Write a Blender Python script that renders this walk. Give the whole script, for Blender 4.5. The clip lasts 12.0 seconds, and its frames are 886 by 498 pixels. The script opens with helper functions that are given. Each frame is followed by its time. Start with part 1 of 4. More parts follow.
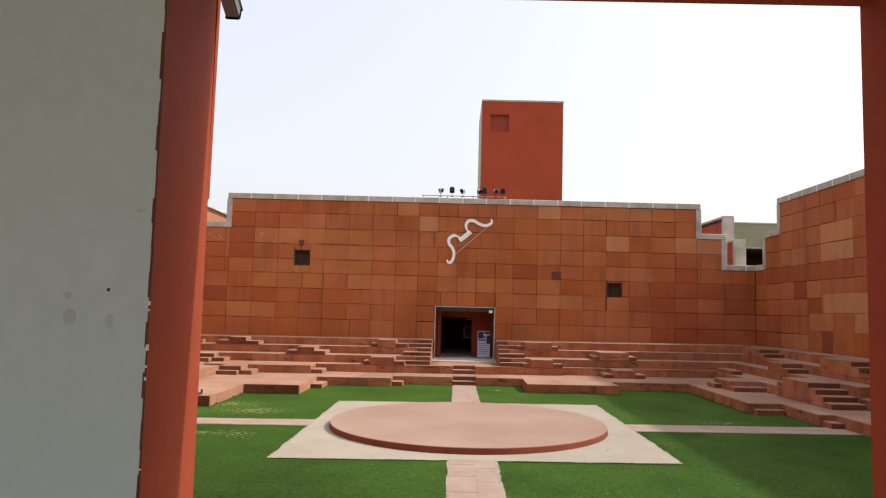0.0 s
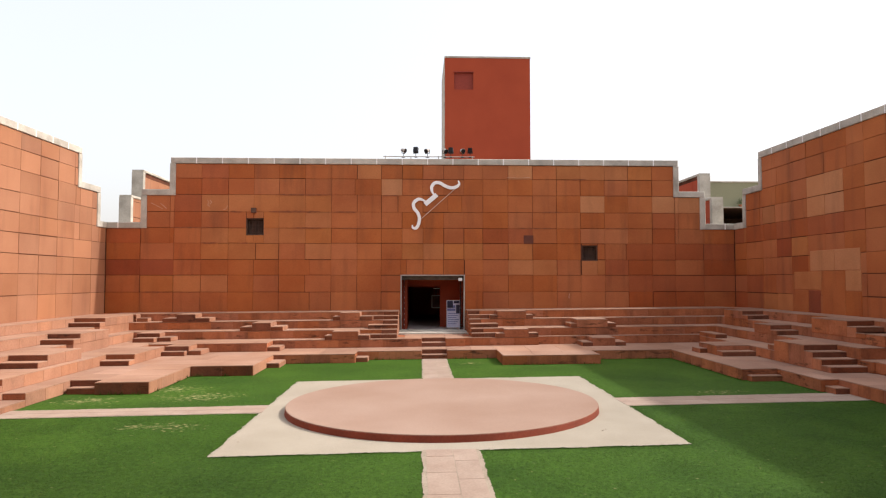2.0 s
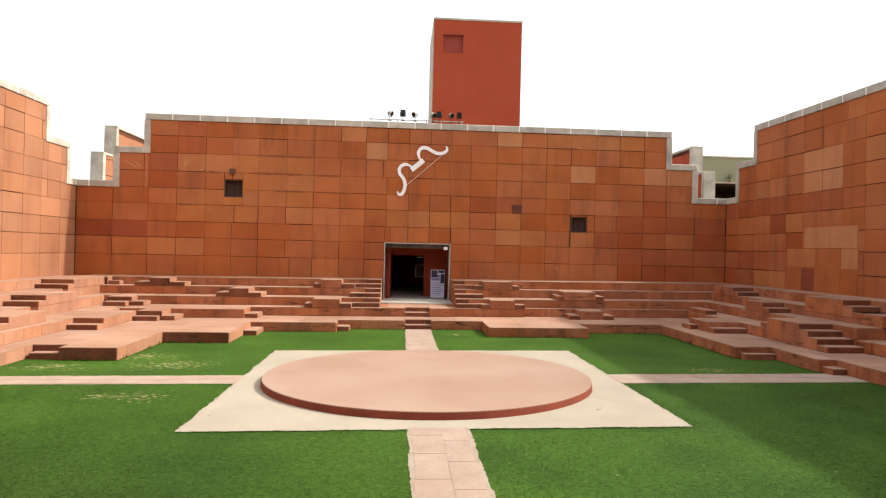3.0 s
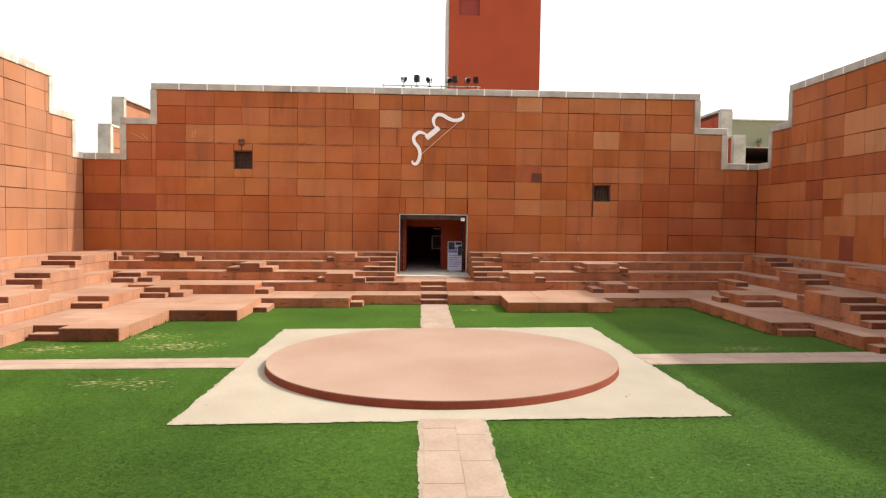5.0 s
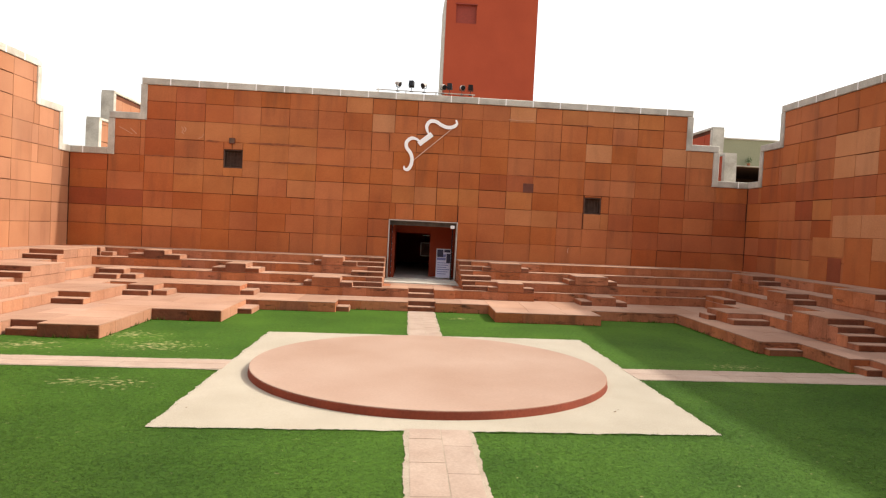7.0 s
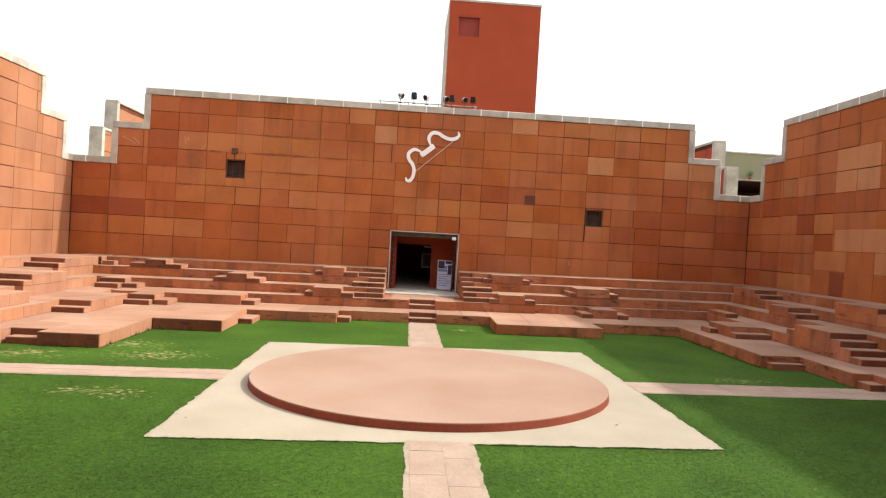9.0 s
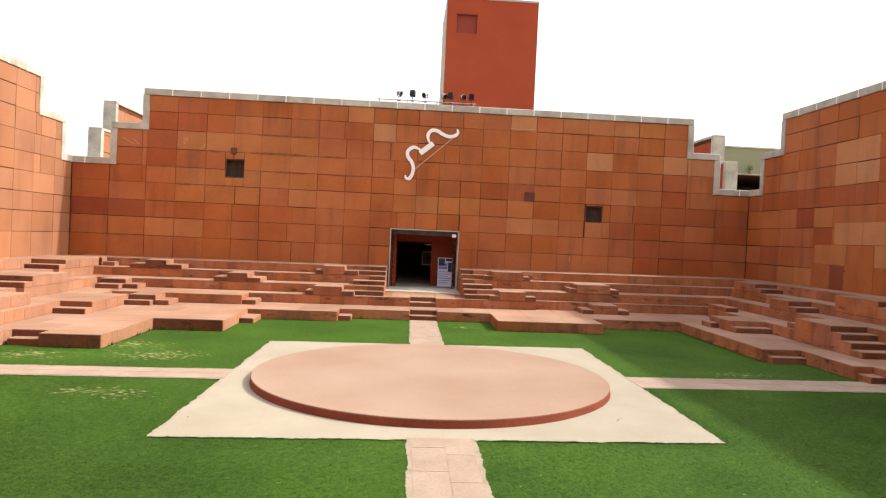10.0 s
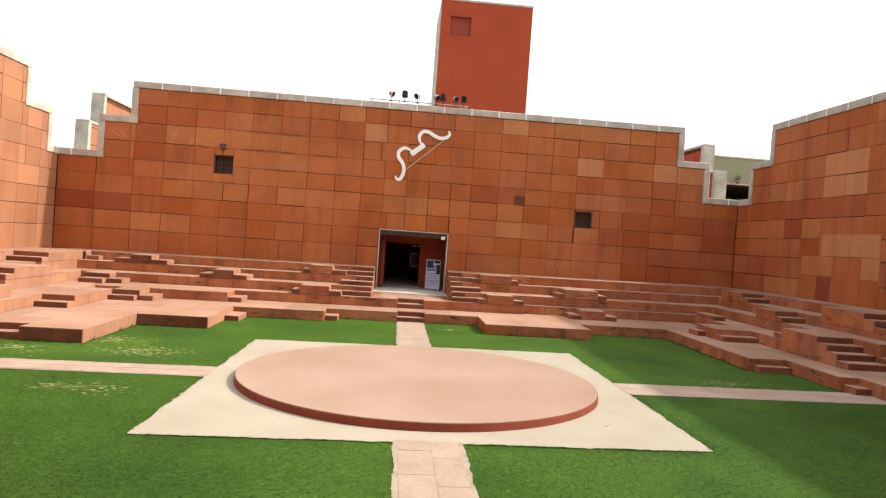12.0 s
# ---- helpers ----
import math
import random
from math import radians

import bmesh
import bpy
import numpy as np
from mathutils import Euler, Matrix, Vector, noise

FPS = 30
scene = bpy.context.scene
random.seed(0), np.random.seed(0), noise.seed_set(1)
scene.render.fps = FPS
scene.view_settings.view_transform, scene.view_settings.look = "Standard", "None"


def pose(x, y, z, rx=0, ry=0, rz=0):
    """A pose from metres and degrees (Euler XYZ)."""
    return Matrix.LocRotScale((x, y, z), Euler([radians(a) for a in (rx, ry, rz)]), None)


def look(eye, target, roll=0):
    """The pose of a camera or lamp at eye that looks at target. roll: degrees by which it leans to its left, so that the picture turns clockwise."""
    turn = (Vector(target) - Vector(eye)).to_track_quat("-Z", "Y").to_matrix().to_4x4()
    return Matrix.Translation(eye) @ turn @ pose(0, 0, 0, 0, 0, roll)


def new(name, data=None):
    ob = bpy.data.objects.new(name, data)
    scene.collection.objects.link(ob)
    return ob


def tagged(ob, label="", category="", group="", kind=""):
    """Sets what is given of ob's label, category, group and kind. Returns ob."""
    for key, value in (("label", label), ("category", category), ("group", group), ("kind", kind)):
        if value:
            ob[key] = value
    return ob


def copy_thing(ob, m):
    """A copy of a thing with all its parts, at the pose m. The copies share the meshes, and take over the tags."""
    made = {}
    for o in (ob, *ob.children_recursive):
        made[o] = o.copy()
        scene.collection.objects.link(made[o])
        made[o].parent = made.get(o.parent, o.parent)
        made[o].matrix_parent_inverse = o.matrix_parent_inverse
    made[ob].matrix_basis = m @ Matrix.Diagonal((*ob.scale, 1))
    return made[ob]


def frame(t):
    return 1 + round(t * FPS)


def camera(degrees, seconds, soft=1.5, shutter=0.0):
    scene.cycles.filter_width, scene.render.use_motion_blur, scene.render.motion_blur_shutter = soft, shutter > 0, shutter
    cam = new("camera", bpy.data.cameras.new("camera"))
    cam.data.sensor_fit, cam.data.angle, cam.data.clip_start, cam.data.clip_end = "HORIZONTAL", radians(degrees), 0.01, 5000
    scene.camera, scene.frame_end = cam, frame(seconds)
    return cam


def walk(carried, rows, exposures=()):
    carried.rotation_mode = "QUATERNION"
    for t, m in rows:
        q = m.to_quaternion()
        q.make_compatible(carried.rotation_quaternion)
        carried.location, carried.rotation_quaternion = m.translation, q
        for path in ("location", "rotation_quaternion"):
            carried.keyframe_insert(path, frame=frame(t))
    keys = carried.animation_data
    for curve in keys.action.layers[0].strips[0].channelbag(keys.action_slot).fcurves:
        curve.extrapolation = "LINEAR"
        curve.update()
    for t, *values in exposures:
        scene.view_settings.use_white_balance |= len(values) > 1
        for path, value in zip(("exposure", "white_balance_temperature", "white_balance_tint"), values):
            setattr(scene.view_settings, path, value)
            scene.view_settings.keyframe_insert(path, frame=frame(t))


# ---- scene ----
cam = camera(65.9, 12.0, 1.2)
PATH = [
    (0, (-0.483, -18.594, 3.148), (-0.522, -16.602, 3.323), 1.6),
    (0.5, (-0.637, -18.011, 3.098), (-0.605, -16.014, 3.213), 1.2),
    (1, (-0.619, -17.472, 3.117), (-0.618, -15.473, 3.181), 2.5),
    (1.5, (-0.615, -16.903, 3.095), (-0.595, -14.905, 3.181), 2.3),
    (2, (-0.611, -16.369, 3.066), (-0.541, -14.372, 3.156), -0.0),
    (2.5, (-0.666, -16.054, 3.059), (-0.65, -14.057, 3.163), 3.8),
    (3, (-0.748, -15.426, 3.01), (-0.623, -13.43, 3.013), 1.4),
    (3.2, (-0.682, -15.223, 3.01), (-0.507, -13.231, 3.017), 0.4),
    (5, (-0.57, -14.366, 3.099), (-0.501, -12.369, 3.011), 0.8),
    (5.5, (-0.683, -14.288, 3.088), (-0.738, -12.293, 2.967), 2.3),
    (6, (-0.703, -14.196, 3.07), (-0.668, -12.202, 2.908), 3.5),
    (6.5, (-0.619, -14.205, 3.091), (-0.516, -12.211, 2.979), 2.4),
    (7, (-0.652, -14.179, 3.082), (-0.545, -12.183, 3.017), 2.9),
    (9, (-0.663, -14.16, 3.069), (-0.561, -12.163, 3.038), 3.3),
    (9.5, (-0.66, -14.168, 3.061), (-0.556, -12.171, 3.017), 3.3),
    (10, (-0.662, -14.174, 3.061), (-0.56, -12.176, 3.023), 2.7),
    (10.5, (-0.707, -14.109, 3.046), (-0.588, -12.113, 3.008), 3.0),
    (11, (-0.712, -14.056, 3.024), (-0.589, -12.061, 2.982), 4.0),
    (11.5, (-0.727, -14.056, 3.026), (-0.598, -12.06, 2.987), 4.4),
    (12, (-0.711, -14.058, 3.028), (-0.573, -12.063, 3.0), 4.1),
]
walk(cam, [(t, look(eye, target, roll)) for t, eye, target, roll in PATH], [(0, 0.07, 6250, 14.5), (0.5, 0.08, 6200, 15), (1.0, 0.31, 6150, 15), (2.0, 0.22, 6250, 13.5), (2.5, 0.39, 6350, 12), (3.2, 0.48, 6500, 10), (12, 0.52, 6500, 10)])

# ---- world, sun, exposure ----
SUN_AZ, SUN_EL = radians(7.4), radians(42.5)
world = bpy.data.worlds.new("sky")
world.use_nodes = True
scene.world = world
wn = world.node_tree.nodes
sky = wn.new("ShaderNodeTexSky")
sky.sky_type, sky.sun_disc = "NISHITA", False
sky.sun_elevation, sky.sun_rotation = SUN_EL, math.pi / 2 - SUN_AZ
sky.dust_density, sky.air_density = 6.0, 1.2
wn["Background"].inputs["Strength"].default_value = 0.12
world.node_tree.links.new(sky.outputs[0], wn["Background"].inputs[0])
# bright even haze in front of the sky
haze = wn.new("ShaderNodeBackground")
haze.inputs["Color"].default_value, haze.inputs["Strength"].default_value = (1.0, 0.962, 0.905, 1), 0.61
veil = wn.new("ShaderNodeAddShader")
world.node_tree.links.new(wn["Background"].outputs[0], veil.inputs[0])
world.node_tree.links.new(haze.outputs[0], veil.inputs[1])
world.node_tree.links.new(veil.outputs[0], wn["World Output"].inputs["Surface"])
sun = new("sun", bpy.data.lights.new("sun", "SUN"))
sun.data.energy, sun.data.angle, sun.data.color = 3.12, radians(1.4), (1.0, 0.955, 0.88)
sun_to = Vector((math.cos(SUN_EL) * math.cos(SUN_AZ), math.cos(SUN_EL) * math.sin(SUN_AZ), math.sin(SUN_EL)))
sun.matrix_world = look(sun_to * 60, (0, 0, 0))


# ---- materials ----
def material(name, base, dark, rough=0.85, grain=40.0, stain=0.9, bump=0.25, vary=0.0, metal=0.0, dist=0.01, streak=0.0, amp=0.5, moss=0.0):
    """Two-scale procedural surface: base and dark tones mixed by stains, fine grain in relief, per-object tone."""
    m = bpy.data.materials.new(name)
    m.use_nodes = True
    n, l = m.node_tree.nodes, m.node_tree.links
    bsdf = n["Principled BSDF"]
    co = n.new("ShaderNodeTexCoord")
    info = n.new("ShaderNodeObjectInfo")
    geo = n.new("ShaderNodeNewGeometry")
    big = n.new("ShaderNodeTexNoise")
    big.inputs["Scale"].default_value, big.inputs["Detail"].default_value = stain, 6
    fine = n.new("ShaderNodeTexNoise")
    fine.inputs["Scale"].default_value, fine.inputs["Detail"].default_value = grain, 5
    l.new(geo.outputs["Position"], big.inputs["Vector"])
    l.new(geo.outputs["Position"], fine.inputs["Vector"])
    ramp = n.new("ShaderNodeMapRange")
    ramp.inputs["From Min"].default_value, ramp.inputs["From Max"].default_value = 0.35, 0.7
    l.new(big.outputs["Fac"], ramp.inputs["Value"])
    mix = n.new("ShaderNodeMix")
    mix.data_type = "RGBA"
    mix.inputs["A"].default_value, mix.inputs["B"].default_value = (*base, 1), (*dark, 1)
    l.new(ramp.outputs["Result"], mix.inputs["Factor"])
    hsv = n.new("ShaderNodeHueSaturation")
    l.new(mix.outputs["Result"], hsv.inputs["Color"])
    val = n.new("ShaderNodeMath")
    val.operation = "MULTIPLY_ADD"
    l.new(fine.outputs["Fac"], val.inputs[0])
    val.inputs[1].default_value, val.inputs[2].default_value = amp, 1 - amp / 2
    if vary:
        var = n.new("ShaderNodeMapRange")
        var.inputs["To Min"].default_value, var.inputs["To Max"].default_value = 1 - vary, 1 + vary
        l.new(info.outputs["Random"], var.inputs["Value"])
        mul = n.new("ShaderNodeMath")
        mul.operation = "MULTIPLY"
        l.new(var.outputs["Result"], mul.inputs[0])
        l.new(val.outputs[0], mul.inputs[1])
        l.new(mul.outputs[0], hsv.inputs["Value"])
        hue = n.new("ShaderNodeMapRange")
        hue.inputs["To Min"].default_value, hue.inputs["To Max"].default_value = 1 - vary * 0.45, 1 + vary * 0.25
        wob = n.new("ShaderNodeMath")
        wob.operation = "FRACT"
        ten = n.new("ShaderNodeMath")
        ten.operation = "MULTIPLY"
        ten.inputs[1].default_value = 17.3
        l.new(info.outputs["Random"], ten.inputs[0])
        l.new(ten.outputs[0], wob.inputs[0])
        l.new(wob.outputs[0], hue.inputs["Value"])
        l.new(hue.outputs["Result"], hsv.inputs["Saturation"])
    else:
        l.new(val.outputs[0], hsv.inputs["Value"])
    l.new(hsv.outputs["Color"], bsdf.inputs["Base Color"])
    if streak:
        # rain-washed runs of dark dust and pale salt, and the odd stone of another bed
        stretch = n.new("ShaderNodeVectorMath")
        stretch.operation = "MULTIPLY"
        stretch.inputs[1].default_value = (2.2, 2.2, 0.28)
        l.new(geo.outputs["Position"], stretch.inputs[0])
        runs = n.new("ShaderNodeTexNoise")
        runs.inputs["Scale"].default_value, runs.inputs["Detail"].default_value = 1.0, 7
        l.new(stretch.outputs[0], runs.inputs["Vector"])
        dirt = n.new("ShaderNodeMapRange")
        dirt.inputs["From Min"].default_value, dirt.inputs["From Max"].default_value = 0.52, 0.75
        dirt.inputs["To Max"].default_value = streak
        l.new(runs.outputs["Fac"], dirt.inputs["Value"])
        soil = n.new("ShaderNodeMix")
        soil.data_type = "RGBA"
        soil.inputs["B"].default_value = (0.1, 0.05, 0.03, 1)
        l.new(hsv.outputs["Color"], soil.inputs["A"])
        l.new(dirt.outputs["Result"], soil.inputs["Factor"])
        odd = n.new("ShaderNodeMapRange")
        odd.inputs["From Min"].default_value, odd.inputs["From Max"].default_value = 0.84, 0.97
        odd.inputs["To Max"].default_value = 0.2
        l.new(info.outputs["Random"], odd.inputs["Value"])
        pale = n.new("ShaderNodeMix")
        pale.data_type = "RGBA"
        pale.inputs["B"].default_value = (0.5, 0.215, 0.095, 1)
        l.new(soil.outputs["Result"], pale.inputs["A"])
        l.new(odd.outputs["Result"], pale.inputs["Factor"])
        l.new(pale.outputs["Result"], bsdf.inputs["Base Color"])
        if moss:
            # black crusts of old moss in patches
            long = n.new("ShaderNodeVectorMath")
            long.operation = "MULTIPLY"
            long.inputs[1].default_value = (0.8, 0.8, 3.0)
            l.new(geo.outputs["Position"], long.inputs[0])
            crust = n.new("ShaderNodeTexNoise")
            crust.inputs["Scale"].default_value, crust.inputs["Detail"].default_value, crust.inputs["Roughness"].default_value = 1.3, 9, 0.68
            l.new(long.outputs[0], crust.inputs["Vector"])
            edge = n.new("ShaderNodeMapRange")
            edge.inputs["From Min"].default_value, edge.inputs["From Max"].default_value = 0.57, 0.68
            edge.inputs["To Max"].default_value = moss
            l.new(crust.outputs["Fac"], edge.inputs["Value"])
            mossy = n.new("ShaderNodeMix")
            mossy.data_type = "RGBA"
            mossy.inputs["B"].default_value = (0.03, 0.02, 0.014, 1)
            l.new(pale.outputs["Result"], mossy.inputs["A"])
            l.new(edge.outputs["Result"], mossy.inputs["Factor"])
            l.new(mossy.outputs["Result"], bsdf.inputs["Base Color"])
    bsdf.inputs["Roughness"].default_value, bsdf.inputs["Metallic"].default_value = rough, metal
    bsdf.inputs["Specular IOR Level"].default_value = 0.3
    if bump:
        b = n.new("ShaderNodeBump")
        b.inputs["Strength"].default_value, b.inputs["Distance"].default_value = bump, dist
        l.new(fine.outputs["Fac"], b.inputs["Height"])
        l.new(b.outputs["Normal"], bsdf.inputs["Normal"])
    return m


SANDSTONE = material("red_sandstone_cladding", (0.43, 0.136, 0.044), (0.345, 0.098, 0.032), 0.8, 30, 0.55, 0.15, 0.075, streak=0.4)
# the same cladding for the left walls, sunlight washed into its colour
LITSTONE = material("sunlit_sandstone", (0.335, 0.15, 0.075), (0.285, 0.12, 0.058), 0.82, 30, 0.55, 0.15, 0.09, streak=0.25)
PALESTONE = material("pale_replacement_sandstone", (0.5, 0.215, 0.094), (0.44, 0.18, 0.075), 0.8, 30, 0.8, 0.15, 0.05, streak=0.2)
DARKSTONE = material("dark_replacement_sandstone", (0.3, 0.075, 0.03), (0.24, 0.06, 0.025), 0.8, 30, 0.8, 0.15, 0.05, streak=0.2)
MIDSTONE = material("brown_red_sandstone", (0.375, 0.102, 0.034), (0.315, 0.082, 0.028), 0.8, 30, 0.7, 0.15, 0.07, streak=0.3)
BUFFSTONE = material("buff_sandstone", (0.45, 0.165, 0.056), (0.39, 0.135, 0.045), 0.8, 30, 0.8, 0.15, 0.07, streak=0.2)
SALT = material("lime_stain", (0.52, 0.3, 0.19), (0.43, 0.19, 0.09), 0.9, 30, 5.0, 0.1)
SOOT = material("sooty_joint_stain", (0.2, 0.068, 0.03), (0.32, 0.1, 0.036), 0.9, 25, 6.0, 0.1)
SMUDGE = material("greasy_smudge", (0.5, 0.56, 0.525), (0.46, 0.52, 0.485), 0.6, 12, 6.0, 0)
JOINT = material("wall_backing_mortar", (0.13, 0.048, 0.027), (0.07, 0.028, 0.017), 0.95, 30, 1.0)
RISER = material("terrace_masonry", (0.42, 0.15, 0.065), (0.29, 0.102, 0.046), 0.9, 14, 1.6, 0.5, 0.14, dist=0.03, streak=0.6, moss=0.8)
STEPRISER = material("dark_step_and_block_stone", (0.205, 0.074, 0.037), (0.13, 0.047, 0.025), 0.9, 14, 1.6, 0.5, 0.14, dist=0.03, streak=0.6, moss=0.8)
# lit copy of the terrace masonry, for faces turned to the sun
LITSIDE = material("sunlit_side_stone", (0.37, 0.184, 0.108), (0.305, 0.145, 0.082), 0.88, 16, 1.4, 0.35, 0.1, dist=0.02, streak=0.3)
TREAD = material("pink_stone_tread", (0.385, 0.228, 0.15), (0.292, 0.158, 0.097), 0.85, 25, 0.6, 0.2, 0.12)
CONCRETE = material("pale_concrete_coping", (0.52, 0.485, 0.41), (0.34, 0.31, 0.255), 0.9, 20, 1.7, 0.3, 0.1)
MORTAR = material("white_lime_mortar", (0.85, 0.84, 0.8), (0.75, 0.73, 0.69), 0.85, 30, 3.0, 0.1)
TERRACOTTA = material("terracotta_wall_paint", (0.31, 0.064, 0.027), (0.26, 0.052, 0.022), 0.75, 9, 0.8, 0.15, amp=0.25)
REDPLASTER = material("red_painted_plaster", (0.37, 0.07, 0.031), (0.325, 0.059, 0.027), 0.75, 18, 0.6, 0.12, amp=0.2)
WHITEPLASTER = material("off_white_plaster", (0.585, 0.66, 0.63), (0.565, 0.635, 0.605), 0.7, 12, 0.8, 0.05, amp=0.12)
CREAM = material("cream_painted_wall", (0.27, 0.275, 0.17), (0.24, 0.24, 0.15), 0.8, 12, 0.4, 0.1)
SAND = material("compacted_sand", (0.38, 0.334, 0.254), (0.33, 0.288, 0.215), 0.95, 60, 0.7, 0.4)
VERGE = material("trodden_sandy_earth", (0.36, 0.295, 0.22), (0.27, 0.215, 0.15), 0.95, 40, 3.0, 0.4)
STAGE = material("pink_cement_stage", (0.36, 0.245, 0.178), (0.3, 0.187, 0.127), 0.7, 22, 0.38, 0.1, amp=0.25)
STAGERIM = material("red_oxide_stage_edge", (0.25, 0.056, 0.027), (0.17, 0.04, 0.02), 0.8, 22, 1.2, 0.2)
PATHSTONE = material("path_sandstone", (0.375, 0.284, 0.215), (0.315, 0.226, 0.168), 0.9, 30, 1.6, 0.2, 0.03)
EMBLEM = material("white_emblem_paint", (0.92, 0.91, 0.89), (0.86, 0.85, 0.83), 0.6, 20, 2.0, 0.05, amp=0.1)
CORD = material("emblem_string", (0.62, 0.42, 0.32), (0.55, 0.36, 0.27), 0.7, 40, 2.0, 0)
DARKMETAL = material("dark_metal", (0.03, 0.03, 0.032), (0.02, 0.02, 0.022), 0.5, 40, 3.0, 0.05, metal=0.6)
GREYMETAL = material("grey_metal", (0.5, 0.46, 0.4), (0.38, 0.34, 0.3), 0.7, 40, 3.0, 0.05)
CAMGREY = material("weathered_grey_metal", (0.16, 0.155, 0.15), (0.1, 0.097, 0.094), 0.6, 30, 4.0, 0.05)
FLOORSTONE = material("grey_floor_stone", (0.66, 0.6, 0.54), (0.57, 0.51, 0.46), 0.45, 18, 0.9, 0.1, 0.06)
GRILLE_SHADE = material("vent_grille_and_storey_shade", (0.12, 0.068, 0.045), (0.07, 0.042, 0.03), 0.8, 40, 3.0, 0.1)
PAPER = material("poster_print", (0.62, 0.62, 0.74), (0.56, 0.56, 0.7), 0.5, 5, 2.0, 0)
INK = material("poster_ink", (0.03, 0.03, 0.06), (0.05, 0.05, 0.09), 0.5, 5, 3.0, 0)
INKBLUE = material("poster_blue", (0.2, 0.22, 0.42), (0.14, 0.16, 0.34), 0.5, 5, 3.0, 0)
WHITEPLASTIC = material("white_plastic", (0.78, 0.78, 0.76), (0.72, 0.72, 0.7), 0.4, 10, 2.0, 0)
LEAF = material("shrub_leaf", (0.05, 0.1, 0.025), (0.03, 0.065, 0.015), 0.6, 20, 5.0, 0)
DRYLEAF = material("dry_leaf", (0.17, 0.1, 0.045), (0.1, 0.06, 0.03), 0.8, 30, 6.0, 0.1)
# the tower's red darkened, standing in for shade in its recess
RECESS_SHADE = material("dark_red_recess_shade", (0.27, 0.045, 0.027), (0.22, 0.038, 0.023), 0.7, 12, 1.0, 0.1)
PLATE = material("dark_plate", (0.16, 0.05, 0.03), (0.11, 0.035, 0.02), 0.7, 12, 3.0, 0.1)
EARTH = material("dry_earth", (0.34, 0.25, 0.16), (0.26, 0.19, 0.12), 0.95, 8, 0.05, 0.2)


def grass_material():
    m = material("lawn_grass", (0.046, 0.1, 0.009), (0.026, 0.064, 0.0055), 0.8, 13, 0.35, 0.0, amp=0.85)
    n, l = m.node_tree.nodes, m.node_tree.links
    bsdf, hsv = n["Principled BSDF"], n["Hue/Saturation/Value"]
    geo = n["Geometry"]
    worn = n.new("ShaderNodeTexNoise")
    worn.inputs["Scale"].default_value, worn.inputs["Detail"].default_value = 10.0, 10
    comb = n.new("ShaderNodeVectorMath")
    comb.operation = "MULTIPLY"
    comb.inputs[1].default_value = (0.8, 1.0, 1)
    l.new(geo.outputs["Position"], comb.inputs[0])
    l.new(comb.outputs[0], worn.inputs["Vector"])
    near = None
    for x, y, rx, ry in ((-6.4, 2.0, 1.7, 1.2), (-7.4, 3.4, 1.2, 0.9), (-9.1, 1.7, 1.4, 0.8), (-5.7, -1.7, 1.0, 0.7), (-6.5, -1.6, 0.9, 0.5), (1.3, 8.5, 0.7, 0.5), (7.3, 1.6, 1.3, 0.5)):
        off = n.new("ShaderNodeVectorMath")
        off.operation = "SUBTRACT"
        off.inputs[1].default_value = (x, y, 0)
        l.new(geo.outputs["Position"], off.inputs[0])
        fit_to = n.new("ShaderNodeVectorMath")
        fit_to.operation = "MULTIPLY"
        fit_to.inputs[1].default_value = (1 / rx, 1 / ry, 0)
        l.new(off.outputs[0], fit_to.inputs[0])
        away = n.new("ShaderNodeVectorMath")
        away.operation = "LENGTH"
        l.new(fit_to.outputs[0], away.inputs[0])
        soft = n.new("ShaderNodeMapRange")
        soft.inputs["From Min"].default_value, soft.inputs["From Max"].default_value = 1.0, 0.2
        soft.inputs["To Max"].default_value = 0.2
        l.new(away.outputs["Value"], soft.inputs["Value"])
        if near is None:
            near = soft.outputs["Result"]
        else:
            most = n.new("ShaderNodeMath")
            most.operation = "MAXIMUM"
            l.new(near, most.inputs[0])
            l.new(soft.outputs["Result"], most.inputs[1])
            near = most.outputs[0]
    total = n.new("ShaderNodeMath")
    total.operation = "ADD"
    l.new(worn.outputs["Fac"], total.inputs[0])
    l.new(near, total.inputs[1])
    cut = n.new("ShaderNodeMapRange")
    cut.inputs["From Min"].default_value, cut.inputs["From Max"].default_value = 0.68, 0.86
    l.new(total.outputs[0], cut.inputs["Value"])
    mix = n.new("ShaderNodeMix")
    mix.data_type = "RGBA"
    mix.inputs["B"].default_value = (0.27, 0.25, 0.11, 1)
    l.new(hsv.outputs["Color"], mix.inputs["A"])
    l.new(cut.outputs["Result"], mix.inputs["Factor"])
    # the lawn grows darker towards one corner
    off = n.new("ShaderNodeVectorMath")
    off.operation = "SUBTRACT"
    off.inputs[1].default_value = (-6.0, -10.5, 0)
    l.new(geo.outputs["Position"], off.inputs[0])
    away = n.new("ShaderNodeVectorMath")
    away.operation = "LENGTH"
    l.new(off.outputs[0], away.inputs[0])
    corner_tone = n.new("ShaderNodeMapRange")
    corner_tone.inputs["From Min"].default_value, corner_tone.inputs["From Max"].default_value = 2.5, 8.0
    corner_tone.inputs["To Min"].default_value, corner_tone.inputs["To Max"].default_value = 0.55, 1.0
    l.new(away.outputs["Value"], corner_tone.inputs["Value"])
    corner_toned = n.new("ShaderNodeHueSaturation")
    l.new(corner_tone.outputs["Result"], corner_toned.inputs["Value"])
    l.new(mix.outputs["Result"], corner_toned.inputs["Color"])
